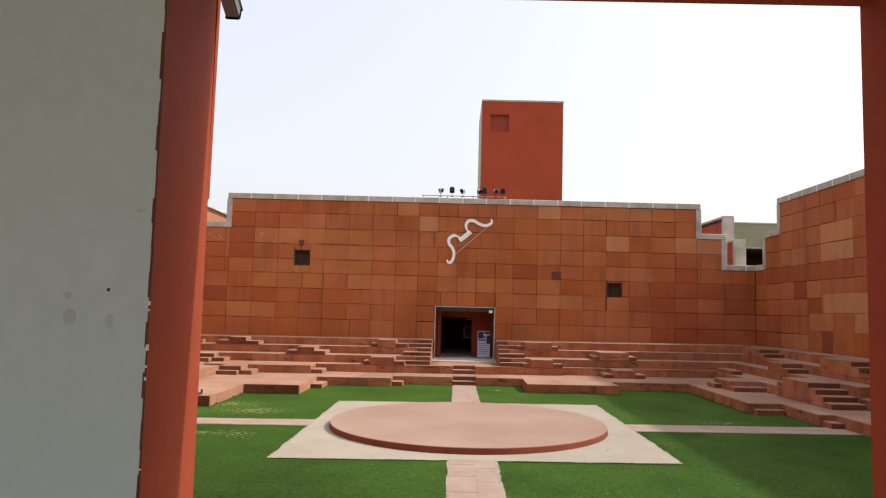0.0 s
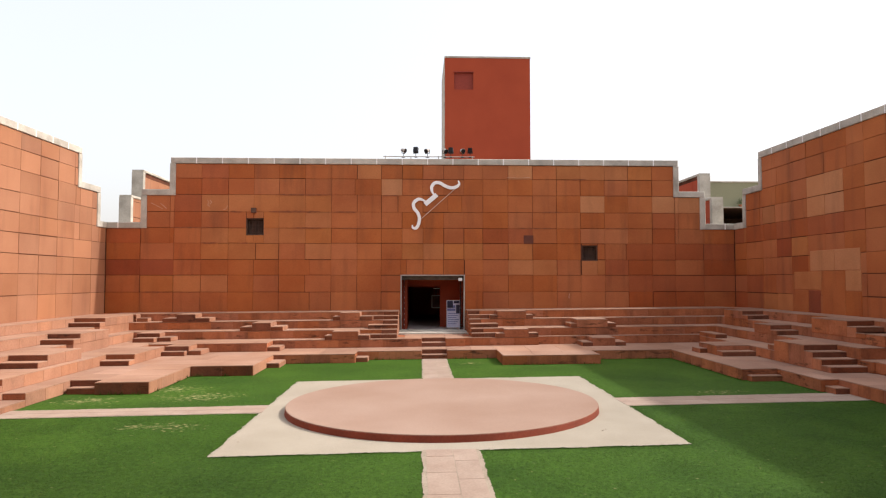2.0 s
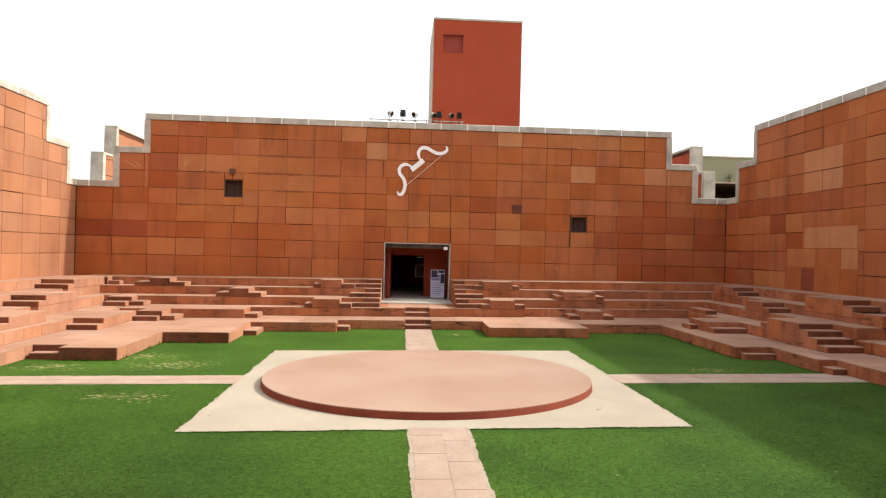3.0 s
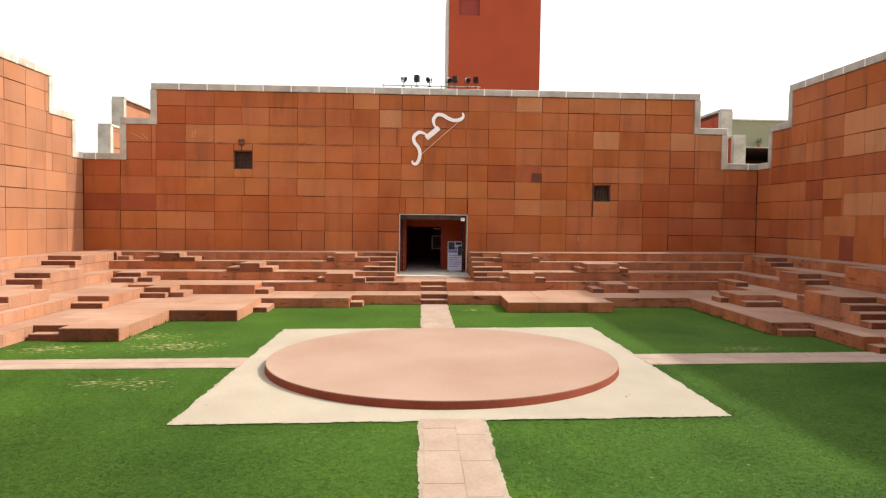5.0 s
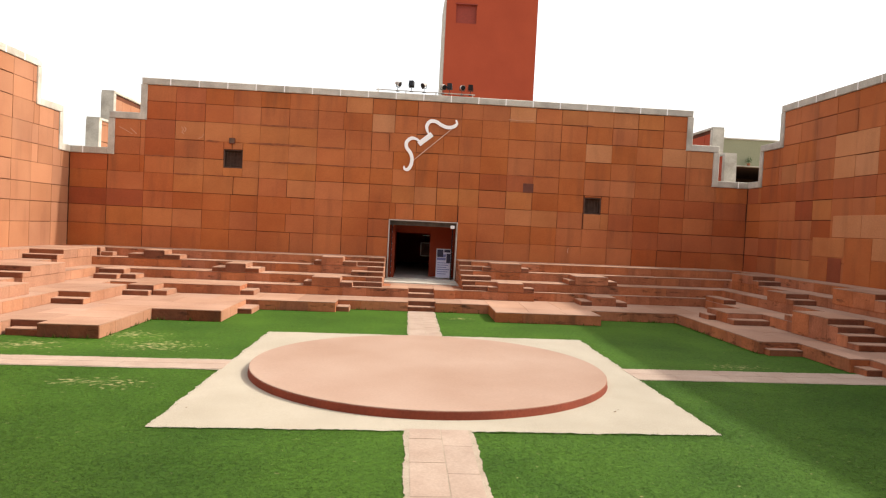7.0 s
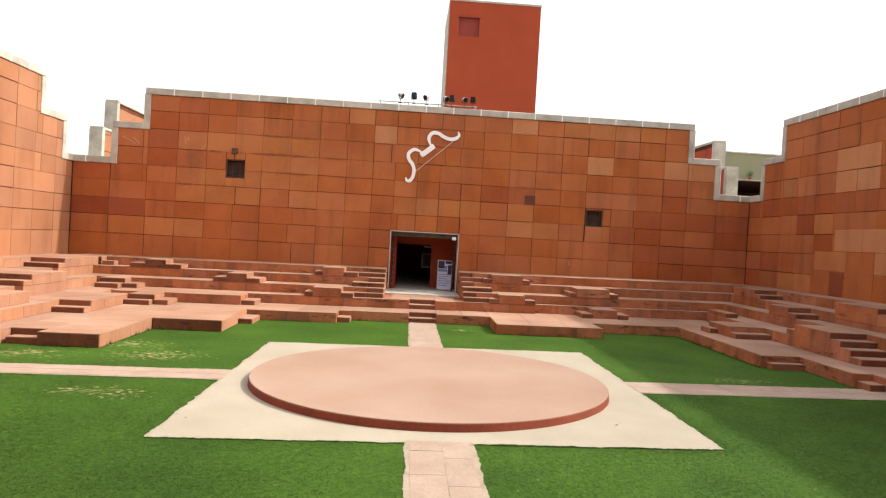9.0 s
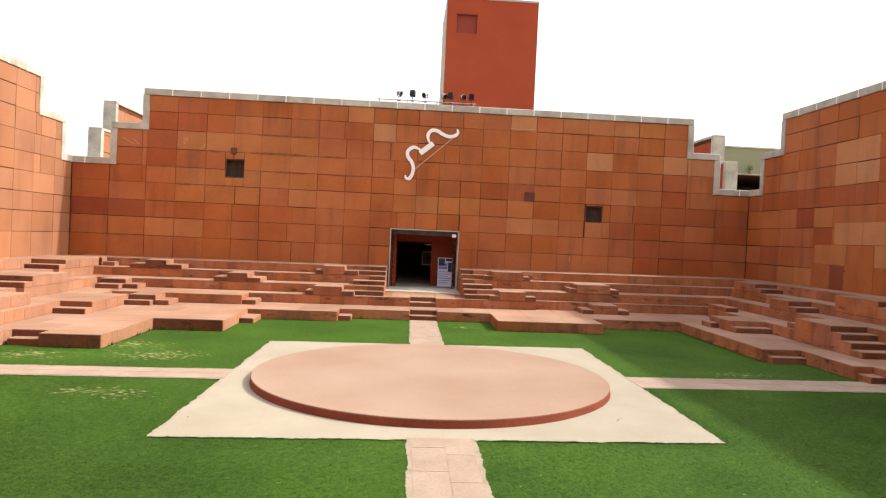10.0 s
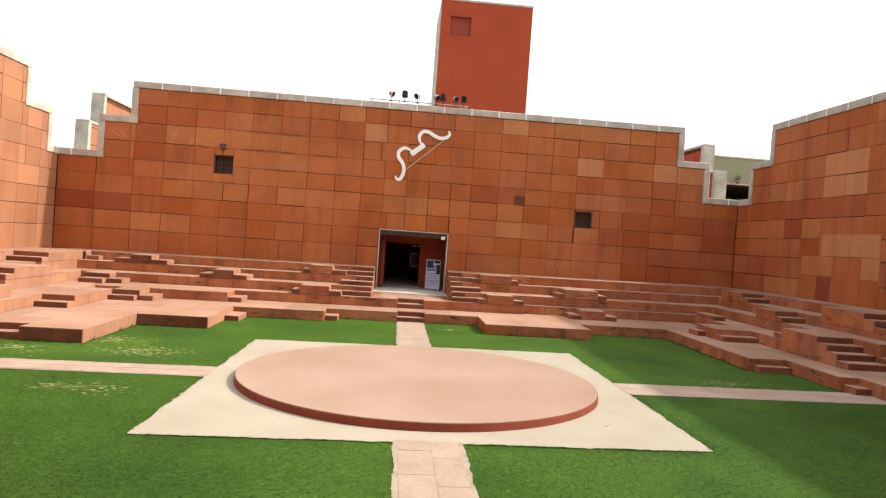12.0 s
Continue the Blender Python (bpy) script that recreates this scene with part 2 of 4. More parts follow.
    island = n.new("ShaderNodeHueSaturation")
    ran = n.new("ShaderNodeMapRange")
    ran.inputs["To Min"].default_value, ran.inputs["To Max"].default_value = 0.7, 1.5
    l.new(geo.outputs["Random Per Island"], ran.inputs["Value"])
    l.new(ran.outputs["Result"], island.inputs["Value"])
    l.new(corner_toned.outputs["Color"], island.inputs["Color"])
    l.new(island.outputs["Color"], bsdf.inputs["Base Color"])
    bsdf.inputs["Specular IOR Level"].default_value = 0.12
    return m


GRASS = grass_material()
for matt in (JOINT, TERRACOTTA, REDPLASTER, SANDSTONE, BUFFSTONE, MIDSTONE, PALESTONE, DARKSTONE, RISER, STEPRISER):
    matt.node_tree.nodes["Principled BSDF"].inputs["Specular IOR Level"].default_value = 0.1


# ---- builders ----
def box(bm, x0, x1, y0, y1, z0, z1, bevel=0.0):
    r = bmesh.ops.create_cube(bm, size=1)
    bmesh.ops.scale(bm, vec=(x1 - x0, y1 - y0, z1 - z0), verts=r["verts"])
    bmesh.ops.translate(bm, vec=((x0 + x1) / 2, (y0 + y1) / 2, (z0 + z1) / 2), verts=r["verts"])
    if bevel:
        edges = list({e for v in r["verts"] for e in v.link_edges})
        bmesh.ops.bevel(bm, geom=edges, offset=bevel, segments=2, affect="EDGES")


def cyl(bm, a, b, r0, r1=None, seg=16):
    a, b = Vector(a), Vector(b)
    r = bmesh.ops.create_cone(bm, cap_ends=True, segments=seg, radius1=r0, radius2=r0 if r1 is None else r1, depth=(b - a).length)
    turn = (b - a).to_track_quat("Z", "Y").to_matrix().to_4x4()
    bmesh.ops.transform(bm, matrix=Matrix.Translation((a + b) / 2) @ turn, verts=r["verts"])


def mesh_of(bm, name, mat):
    me = bpy.data.meshes.new(name)
    bm.to_mesh(me)
    bm.free()
    me.materials.append(mat)
    return me


def part(name, bm, mat, parent, label=""):
    ob = new(name, mesh_of(bm, name, mat))
    ob.parent = parent
    return tagged(ob, label)


def boxes(*rows, bevel=0.0):
    bm = bmesh.new()
    for r in rows:
        box(bm, *r, bevel=bevel)
    return bm


def root(name, label, category, m=None, kind="", group=""):
    ob = new(name)
    ob.empty_display_size = 0.2
    if m is not None:
        ob.matrix_world = m
    return tagged(ob, label, category, group, kind)


PIECES = {}


def chamfered(w, d, h, mat, c=0.012):
    """A slab w wide (x, from 0), d deep (front at y = 0), h high, with a chamfered front face; shared between equal sizes."""
    key = (round(w, 3), round(d, 3), round(h, 3), mat.name)
    if key not in PIECES:
        v = [(0, d, 0), (w, d, 0), (w, d, h), (0, d, h), (0, c, 0), (w, c, 0), (w, c, h), (0, c, h), (c, 0, c), (w - c, 0, c), (w - c, 0, h - c), (c, 0, h - c)]
        f = [(8, 9, 10, 11), (4, 5, 9, 8), (5, 6, 10, 9), (6, 7, 11, 10), (7, 4, 8, 11), (0, 1, 5, 4), (1, 2, 6, 5), (2, 3, 7, 6), (3, 0, 4, 7), (0, 3, 2, 1)]
        me = bpy.data.meshes.new("slab")
        me.from_pydata(v, [], f)
        me.materials.append(mat)
        PIECES[key] = me
    return PIECES[key]


# the courtyard drains gently: everything on its floor leans up towards +x
TILT = pose(-4.25, 0, 0, 0, -0.516, 0) @ pose(4.25, 0, 0)
H = 0.33
XL, XR, YF, YN = -15.0, 14.36, 15.55, -15.5

# ---- ground ----
bm = bmesh.new()
bmesh.ops.create_grid(bm, x_segments=8, y_segments=8, size=2500)
bmesh.ops.translate(bm, vec=(0, 0, -0.6), verts=bm.verts)
g = tagged(new("ground", mesh_of(bm, "ground", EARTH)), "dry earth ground reaching to the horizon", "ground", kind="structure")

LAWNS = ((-10.6, -0.575, -10.0, -0.45), (-10.6, -0.53, 0.45, 10.2), (0.4, 10.6, -10.0, -0.57), (0.39, 10.6, 0.47, 10.2))


def court(x, y):
    """The garden is laid out a little out of square: its plan, from a square of side 8.5 m."""
    return 1.015 * x + 0.045, 1.033 * y + 0.27 + 0.036 * x



def in_square(x, y):
    return np.maximum(np.abs(x), np.abs(y)) < 4.25


def lawn_mesh(x0, x1, y0, y1):
    bm = bmesh.new()
    step = 0.5
    nx, ny = round((x1 - x0) / step), round((y1 - y0) / step)
    vs = [[bm.verts.new((x0 + (x1 - x0) * i / nx, y0 + (y1 - y0) * j / ny, 0.0)) for i in range(nx + 1)] for j in range(ny + 1)]
    for j in range(ny):
        for i in range(nx):
            bm.faces.new((vs[j][i], vs[j][i + 1], vs[j + 1][i + 1], vs[j + 1][i]))
    for v in bm.verts:
        v.co.z = -0.002 + 0.003 * noise.noise(v.co * 1.3)
        if in_square(v.co.x, v.co.y):
            v.co.z = -0.03
        v.co.x, v.co.y = court(v.co.x, v.co.y)
    return bm


rng = np.random.default_rng(7)


def grass_blades(x0, x1, y0, y1, count):
    """Single-triangle blades over one lawn, leaving the sand square free but for a ragged fringe."""
    x, y = rng.uniform(x0 - 0.03, x1 + 0.03, count), rng.uniform(y0 - 0.03, y1 + 0.03, count)
    fringe = 4.25 - 0.06 * rng.random(count) ** 2 - 0.03 * np.sin(x * 9) * np.sin(y * 7)
    keep = np.maximum(np.abs(x), np.abs(y)) > fringe
    x, y = x[keep], y[keep]
    # ragged fringe hanging over the paths and the sand
    m = 5200
    t, o = rng.random(m), np.abs(rng.normal(0, 0.035, m)) * (0.4 + 0.6 * np.sin(rng.uniform(0, 40, m)) ** 2)
    inner_x, inner_y = (x1 if x1 < 1 else x0), (y1 if y1 < 1 and y0 < -5 else y0)
    sx, sy = (1 if x1 < 1 else -1), (1 if y0 < -5 else -1)
    edge = rng.integers(0, 4, m)
    fx = np.select([edge == 0, edge == 1, edge == 2], [inner_x + sx * o, x0 + t * (x1 - x0), -sx * (4.25 - o)], -sx * (0.5 + t * 3.75))
    fy = np.select([edge == 0, edge == 1, edge == 2], [y0 + t * (y1 - y0), inner_y + sy * o, -sy * (0.5 + t * 3.75)], -sy * (4.25 - o))
    clear = (np.maximum(np.abs(fx), np.abs(fy)) > 4.17)
    plain = len(x)
    x, y = np.concatenate([x, fx[clear]]), np.concatenate([y, fy[clear]])
    x, y = court(x, y)
    k = len(x)
    # tussocks: the height swells and sinks over a hand's breadth
    swell = 0.5 + 0.25 * np.sin(x * 23 + 2.1 * np.sin(y * 11)) + 0.25 * np.sin(y * 29 + 1.7 * np.sin(x * 13))
    a, lean = rng.uniform(0, 2 * math.pi, k), rng.uniform(0.018, 0.045, k)
    high, wide = rng.uniform(0.002, 0.006, k) + 0.007 * swell * rng.random(k), rng.uniform(0.004, 0.009, k)
    high[plain:] += rng.uniform(0.001, 0.004, k - plain)
    dx, dy = np.cos(a) * wide, np.sin(a) * wide
    p = np.empty((k * 3, 3))
    p[0::3] = np.stack([x - dx, y - dy, np.zeros(k) - 0.002], 1)
    p[1::3] = np.stack([x + dx, y + dy, np.zeros(k) - 0.002], 1)
    p[2::3] = np.stack([x - np.sin(a) * lean, y + np.cos(a) * lean, high], 1)
    tri = np.arange(k * 3).reshape(-1, 3)
    down = np.cross(p[1::3] - p[0::3], p[2::3] - p[0::3])[:, 2] < 0
    tri[down] = tri[down][:, ::-1]
    me = bpy.data.meshes.new("grass")
    me.from_pydata(p.tolist(), [], tri.tolist())
    me.materials.append(GRASS)
    up = np.repeat(np.stack([rng.uniform(-0.3, 0.3, k), rng.uniform(-0.3, 0.3, k), np.ones(k)], 1), 3, 0)
    me.normals_split_custom_set_from_vertices((up / np.linalg.norm(up, axis=1)[:, None]).tolist())
    return me


for i, q in enumerate(LAWNS):
    lawn = new("lawn", mesh_of(lawn_mesh(*q), "lawn", GRASS))
    lawn.matrix_world = TILT
    tagged(lawn, "mown green lawn quarter with worn dry patches", "lawn", "lawn quarters", "structure")
    blades = new("grass", grass_blades(*q, 230000 if q[2] < -5 else 70000))
    blades.matrix_world = TILT
    tagged(blades, "short green grass blades on the lawn", "grass", kind="stuff")

bed = new("ground_bed", mesh_of(boxes((XL, XR, YN, YF, -0.5, -0.05)), "ground_bed", EARTH))
bed.matrix_world = TILT
tagged(bed, "packed earth under the courtyard lawn", "ground", kind="structure")

# sand square with a slightly wandering edge
bm = bmesh.new()
ring = []
for s in range(4):
    for i in range(300):
        u = -4.25 + 8.5 * i / 300
        w = 4.25 + 0.045 * noise.noise((u * 1.6, s * 9.0, 0)) + 0.03 * noise.noise((u * 5.0, s * 5.0, 2)) + 0.025 * noise.noise((u * 15.0, s * 5.0, 7))
        x, y = court(*((u, -w), (w, u), (-u, w), (-w, -u))[s])
        ring.append(bm.verts.new((x, y, 0.006)))
mid = bm.verts.new((*court(0, 0), 0.03))
for i in range(len(ring)):
    bm.faces.new((mid, ring[i], ring[(i + 1) % len(ring)]))
sandpit = new("sand_apron", mesh_of(bm, "sand_apron", SAND))
sandpit.matrix_world = TILT
tagged(sandpit, "square apron of pale compacted sand round the stage", "sand", kind="structure")

# round stage
stage = root("round_stage", "low round pink cement stage with a red oxide edge", "stage", TILT @ pose(-0.06, 0.1, 0))
bm = bmesh.new()
cyl(bm, (0, 0, -0.02), (0, 0, 0.142), 3.67, 3.65, 128)
part("rim", bm, STAGERIM, stage, "chipped red oxide rim")
bm = bmesh.new()
cyl(bm, (0, 0, 0.132), (0, 0, 0.154), 3.652, 3.64, 128)
for f in bm.faces:
    f.smooth = False
part("top", bm, STAGE, stage)


def path_run(name, x0, x1, y0, y1, along_y, label):
    base = root(name, label, "path", TILT if along_y else TILT @ pose(0, 0.27, 0, 0, 0, 2.06), "structure")
    bm = boxes((x0 + 0.02, x1 - 0.02, y0, y1, -0.03, 0.004))
    part("bedding", bm, SAND, base)
    # trodden sand verge with a wandering edge
    bm = bmesh.new()
    lo, hi = (y0, y1) if along_y else (x0, x1)
    count = round((hi - lo) / 0.025)
    sides = []
    for edge, out in (((x0, -1), (x1, 1)) if along_y else ((y0, -1), (y1, 1))):
        line = []
        for i in range(count + 1):
            u = lo + (hi - lo) * i / count
            v = edge + out * (0.012 + 0.03 * noise.noise((u * 1.7, edge * 7, 4)) + 0.02 * noise.noise((u * 6, edge * 3, 1)) + 0.02 * noise.noise((u * 19, edge * 3, 6)))
            line.append(bm.verts.new((v, u, 0.007) if along_y else (u, v, 0.007)))
        sides.append(line)
    for i in range(count):
        q = (sides[0][i], sides[1][i], sides[1][i + 1], sides[0][i + 1])
        bm.faces.new(q if along_y else q[::-1])
    part("verge", bm, VERGE, base, "trodden sandy verge")
    # two rows of slabs, the joints of one staggered against the other, filled with sand
    a, b = (y0, y1) if along_y else (x0, x1)
    c, e = (x0, x1) if along_y else (y0, y1)
    middle = c + (e - c) * 0.53
    for lo, hi, start in ((c + 0.035, middle - 0.006, 0.0), (middle + 0.006, e - 0.035, 0.45)):
        at = a - start
        while at < b - 0.15:
            length = random.uniform(0.85, 1.3)
            p, q = max(at, a), min(at + length - 0.012, b)
            edge = random.uniform(0.0, 0.03)
            u, v = (lo + edge, hi) if lo < middle - 0.1 else (lo, hi - edge)
            at += length
            if q - p < 0.12:
                continue
            ob = new("slab", path_slab(v - u, q - p) if along_y else path_slab(q - p, v - u))
            ob.parent = base
            ob.matrix_basis = pose(u if along_y else p, p if along_y else u, random.uniform(-0.001, 0.001))


def path_slab(w, d):
    key = ("path", round(w, 3), round(d, 3))
    if key not in PIECES:
        PIECES[key] = mesh_of(boxes((0, w, 0, d, -0.02, 0.0105), bevel=0.002), "slab", PATHSTONE)
    return PIECES[key]


path_run("path_near", -0.54, 0.455, -10.0, -4.05, True, "pink sandstone garden path across the lawn")
path_run("path_far", -0.495, 0.445, 4.5, 9.93, True, "pink sandstone garden path to the steps")
path_run("path_left", -10.6, -4.25, -0.48, 0.48, False, "pale sandstone garden path across the lawn")
path_run("path_right", 4.33, 10.6, -0.6, 0.5, False, "pink sandstone garden path across the lawn")


# ---- stepped terraces ----
TERRACE = {}
for side in ("far", "left", "right", "near"):
    TERRACE[side] = root("terrace_" + side, "red sandstone stepped seating terrace round the lawn", "terrace", TILT, "structure")


def slab_mesh(w, d):
    key = ("tread", round(w, 3), round(d, 3))
    if key not in PIECES:
        PIECES[key] = mesh_of(boxes((0, w, 0, d, -0.024, 0), bevel=0.005), "tread_slab", TREAD)
    return PIECES[key]


def tier(side, x0, x1, y0, y1, z0, z1, name="tier", strip=None, tread=1.25):
    """A solid block of terrace masonry with stone tread slabs laid on the strip of it that shows."""
    t = 0.024
    # steps, and blocks left of x = -5, get darker fronts
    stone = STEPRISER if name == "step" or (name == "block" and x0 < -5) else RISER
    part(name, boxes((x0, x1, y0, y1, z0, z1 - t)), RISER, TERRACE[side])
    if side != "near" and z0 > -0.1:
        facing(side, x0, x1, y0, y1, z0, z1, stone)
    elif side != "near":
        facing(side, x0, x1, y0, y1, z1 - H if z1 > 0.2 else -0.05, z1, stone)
    sx0, sx1, sy0, sy1 = strip or (x0, x1, y0, y1)
    sy0, sx0, sx1 = sy0 - 0.016 * (sy0 == y0), sx0 - 0.016 * (side == "right"), sx1 + 0.016 * (side == "left")
    nx = max(1, round((sx1 - sx0) / tread)) if sx1 - sx0 >= sy1 - sy0 else 1
    ny = max(1, round((sy1 - sy0) / tread)) if sy1 - sy0 > sx1 - sx0 else 1
    for i in range(nx):
        for j in range(ny):
            w, d = (sx1 - sx0) / nx, (sy1 - sy0) / ny
            ob = new("tread_slab", slab_mesh(w - 0.006, d - 0.006))
            ob.parent = TERRACE[side]
            ob.matrix_basis = pose(sx0 + i * w + 0.003, sy0 + j * d + 0.003, z1)


def facing(side, x0, x1, y0, y1, z0, z1, face):
    """Dressed stones along the exposed faces of a tier: front always, and the face that looks into the court."""
    h = round(z1 - z0 - 0.028, 3)
    runs = []
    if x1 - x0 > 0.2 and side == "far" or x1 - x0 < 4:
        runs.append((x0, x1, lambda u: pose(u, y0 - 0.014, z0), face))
    # faces towards +x are paler: the sun on them is put into the colour
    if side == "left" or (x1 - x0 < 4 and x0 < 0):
        runs.append((y0, y1, lambda u: pose(x1 + 0.014, u, z0, 0, 0, 90), LITSIDE))
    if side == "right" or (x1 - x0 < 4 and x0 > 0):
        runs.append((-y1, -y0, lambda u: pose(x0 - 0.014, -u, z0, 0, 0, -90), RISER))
    for a, b, put, stone in runs:
        n = max(1, round((b - a) / 0.95))
        for i in range(n):
            s = (b - a) / n
            ob = new("riser_stone", chamfered(s - 0.008, 0.03, h, stone, 0.008))
            ob.parent = TERRACE[side]
            ob.matrix_basis = put(a + i * s + 0.004)


def steps(side, x0, x1, front, back, ztop, n=2, going=0.45):
    """A stair cut into the terrace: its top flush with ztop, n - 1 half-height steps in front of it."""
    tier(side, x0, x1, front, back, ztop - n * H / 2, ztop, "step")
    part("plinth", boxes((x0 + 0.003, x1 - 0.003, front - (n - 1) * going + 0.003, back - 0.003, ztop - n * H / 2 - H, ztop - n * H / 2 + 0.01)), LITSIDE if side == "left" else RISER, TERRACE[side])
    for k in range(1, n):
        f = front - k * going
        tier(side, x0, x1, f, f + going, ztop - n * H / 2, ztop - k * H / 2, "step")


L = (-10.3, -10.95, -12.3, -13.15, -14.15)
R = (9.9, 10.9, 11.9, 12.65, 13.5)
F = (9.05, 11.38, 12.2, 13.3, 14.2)
N = (-9.85, -10.9, -11.7, -12.5, -13.4)
DOOR = (-1.47, 1.53)
for k in range(5):
    z0, z1 = (-0.3 if k == 0 else k * H), (k + 1) * H
    ln, rn = (L[k + 1], R[k + 1]) if k < 4 else (XL, XR)
    if k == 0:
        tier("left", XL, L[k], 0.96, F[k], z0, z1, strip=(-11.6, L[k], 0.96, F[k]))
        tier("left", XL, -10.85, N[k], 0.96, z0, z1, strip=(-12.3, -10.85, N[k], 0.96))
    elif k == 1:
        tier("left", XL, L[k], 1.1, F[k], z0, z1, strip=(ln, L[k], 1.1, F[k]))
        tier("left", XL, -11.5, N[k], 1.1, z0, z1, strip=(-12.4, -11.5, N[k], 1.1))
    else:
        tier("left", XL, L[k], N[k], F[k], z0, z1, strip=(ln, L[k], N[k], F[k]))
    if k == 0:
        tier("right", 10.42, XR, N[k], F[k], z0, z1, strip=(10.42, 12.0, N[k], F[k]))
    else:
        cut = (0, 2.95, 2.7, 2.7, 3.2)[k]
        tier("right", R[k], XR, cut, F[k], z0, z1, strip=(R[k], rn, cut, F[k]))
        tier("right", R[k], XR, N[k], -cut, z0, z1, strip=(R[k], rn, N[k], -cut))
    if k == 4:
        tier("near", XL, XR, YN, N[k], z0, z1, strip=(-13, 13, YN, N[k]))
    else:
        tier("near", XL, XR, YN, N[k], z0, z1, strip=(XL, XR, N[k + 1], N[k]))
# far tiers, with the breaks that they have
tier("far", XL, -2.95, 9.05, YF, -0.3, H, strip=(-11, -2.95, 9.05, 11.4))
tier("far", -2.95, -0.5, 9.95, YF, -0.3, H, strip=(-2.95, -0.5, 9.95, 11.6))
tier("far", 0.48, 2.37, 9.95, YF, -0.3, H, strip=(0.48, 2.37, 9.95, 11.6))
tier("far", -0.5, 0.48, 10.36, YF, -0.3, H, "step", strip=(-0.5, 0.48, 10.36, 11.6))
tier("far", 2.37, XR, 9.2, YF, -0.3, H, strip=(2.37, 11, 9.2, 11.95))
tier("far", XL, -6.45, 10.3, YF, H, 2 * H, strip=(-12.3, -6.45, 10.3, 12.25))
tier("far", -6.45, -1.2, 11.38, YF, H, 2 * H, strip=(-6.45, -1.2, 11.38, 12.25))
tier("far", -1.2, -0.5, 11.42, 16.05, H, 2 * H, strip=(-1.2, -0.5, 11.42, 15.5), tread=1.3)
tier("far", 0.48, 1.25, 11.42, 16.05, H, 2 * H, strip=(0.48, 1.25, 11.42, 15.5), tread=1.3)
tier("far", -0.5, 0.48, 11.84, 16.05, H, 2 * H, "step", strip=(-0.5, 0.48, 11.84, 15.5), tread=1.3)
tier("far", 1.25, 4.3, 11.58, YF, H, 2 * H, strip=(1.25, 4.3, 11.58, 12.3))
tier("far", 4.3, XR, 11.85, YF, H, 2 * H, strip=(4.3, 12, 11.85, 12.5))
for x0, x1, ys in ((XL, -2.15, (12.2, 13.35, 14.2)), (2.08, XR, (12.15, 13.27, 13.95))):
    for k, y in zip((2, 3, 4), ys):
        nxt = (ys + (YF,))[k - 1]
        tier("far", x0, x1, y, YF, k * H, (k + 1) * H, strip=(max(x0, -14.2), min(x1, 13.6), y, nxt + 0.05))
for x0, x1 in ((-2.15, DOOR[0] - 0.04), (DOOR[1] + 0.04, 2.08)):
    for k in range(6):
        y = (11.75, 12.1, 12.6, 13.15, 13.6, 14.1)[k]
        tier("far", x0, x1, y, YF, 2 * H + k * H / 2, 2 * H + (k + 1) * H / 2, "step")
# the lower step of each pair runs on along the tier, away from the doorway
for x0, x1, k, y, back in ((-2.6, -2.15, 0, 11.75, 12.2), (2.08, 2.54, 0, 11.75, 12.15), (-2.75, -2.15, 1, 12.6, 13.35), (2.08, 2.75, 1, 12.6, 13.27), (-2.6, -2.15, 2, 13.6, 14.2), (2.08, 2.48, 2, 13.55, 13.95)):
    tier("far", x0, x1, y, back, (2 + k) * H, (2.5 + k) * H, "step")
# steps up from the path to the landing
tier("far", -0.497, 0.477, 9.95, 10.36, -0.2, H / 2, "step")
tier("far", -0.497, 0.477, 11.42, 11.84, H, 1.5 * H, "step")
# forward blocks and half steps along the far side
tier("far", -7.93, -5.95, 6.0, 9.05, -0.3, H, "block")
tier("far", -5.95, -5.5, 7.9, 9.05, -0.3, H / 2, "step")
tier("far", -2.95, -2.52, 9.3, 9.95, -0.3, H / 2, "step")
tier("far", 2.37, 5.85, 7.88, 9.2, -0.3, H, "block")
tier("far", -6.45, -5.98, 10.35, 11.3, H, 1.5 * H, "step")
tier("far", -9.97, -9.11, 9.36, 10.3, H, 2 * H, "block")
tier("far", -10.02, -9.17, 9.04, 9.36, H, 1.5 * H, "step")
tier("far", -9.11, -8.65, 9.3, 10.3, H, 1.5 * H, "step")
tier("far", 6.33, 7.24, 10.85, 11.85, H, 2 * H, "block")
tier("far", 5.92, 6.33, 10.8, 11.85, H, 1.5 * H, "step")
tier("far", 7.24, 7.66, 10.8, 11.85, H, 1.5 * H, "step")
for x0, x1, y, back, k, a, b in ((-4.09, -3.05, 11.355, 12.2, 2, 0.3, 0.45), (2.9, 3.88, 11.555, 12.15, 2, 0.36, 0.4), (-7.47, -6.72, 12.175, 13.35, 3, 0.5, 0.5),
                                 (6.0, 7.3, 12.125, 13.27, 3, 0.25, 0.35), (-10.95, -10.16, 13.325, 14.2, 4, 0.6, 0.6), (-4.0, -3.15, 13.325, 14.2, 4, 0.3, 0.55), (2.8, 4.05, 13.245, 13.95, 4, 0.32, 0.3)):
    tier("far", x0, x1, y, back, k * H, (k + 1) * H, "block")
    tier("far", x0 - a, x0, y + 0.004, back, k * H, (k + 0.5) * H, "step")
    tier("far", x1, x1 + b, y + 0.004, back, k * H, (k + 0.5) * H, "step")
tier("far", -11.92, -11.02, 11.63, 12.2, 2 * H, 3 * H, "block")
tier("far", -11.88, -11.06, 11.1, 11.63, 2 * H, 2.5 * H, "step")
tier("far", -11.02, -10.5, 11.4, 12.2, 2 * H, 2.5 * H, "step")
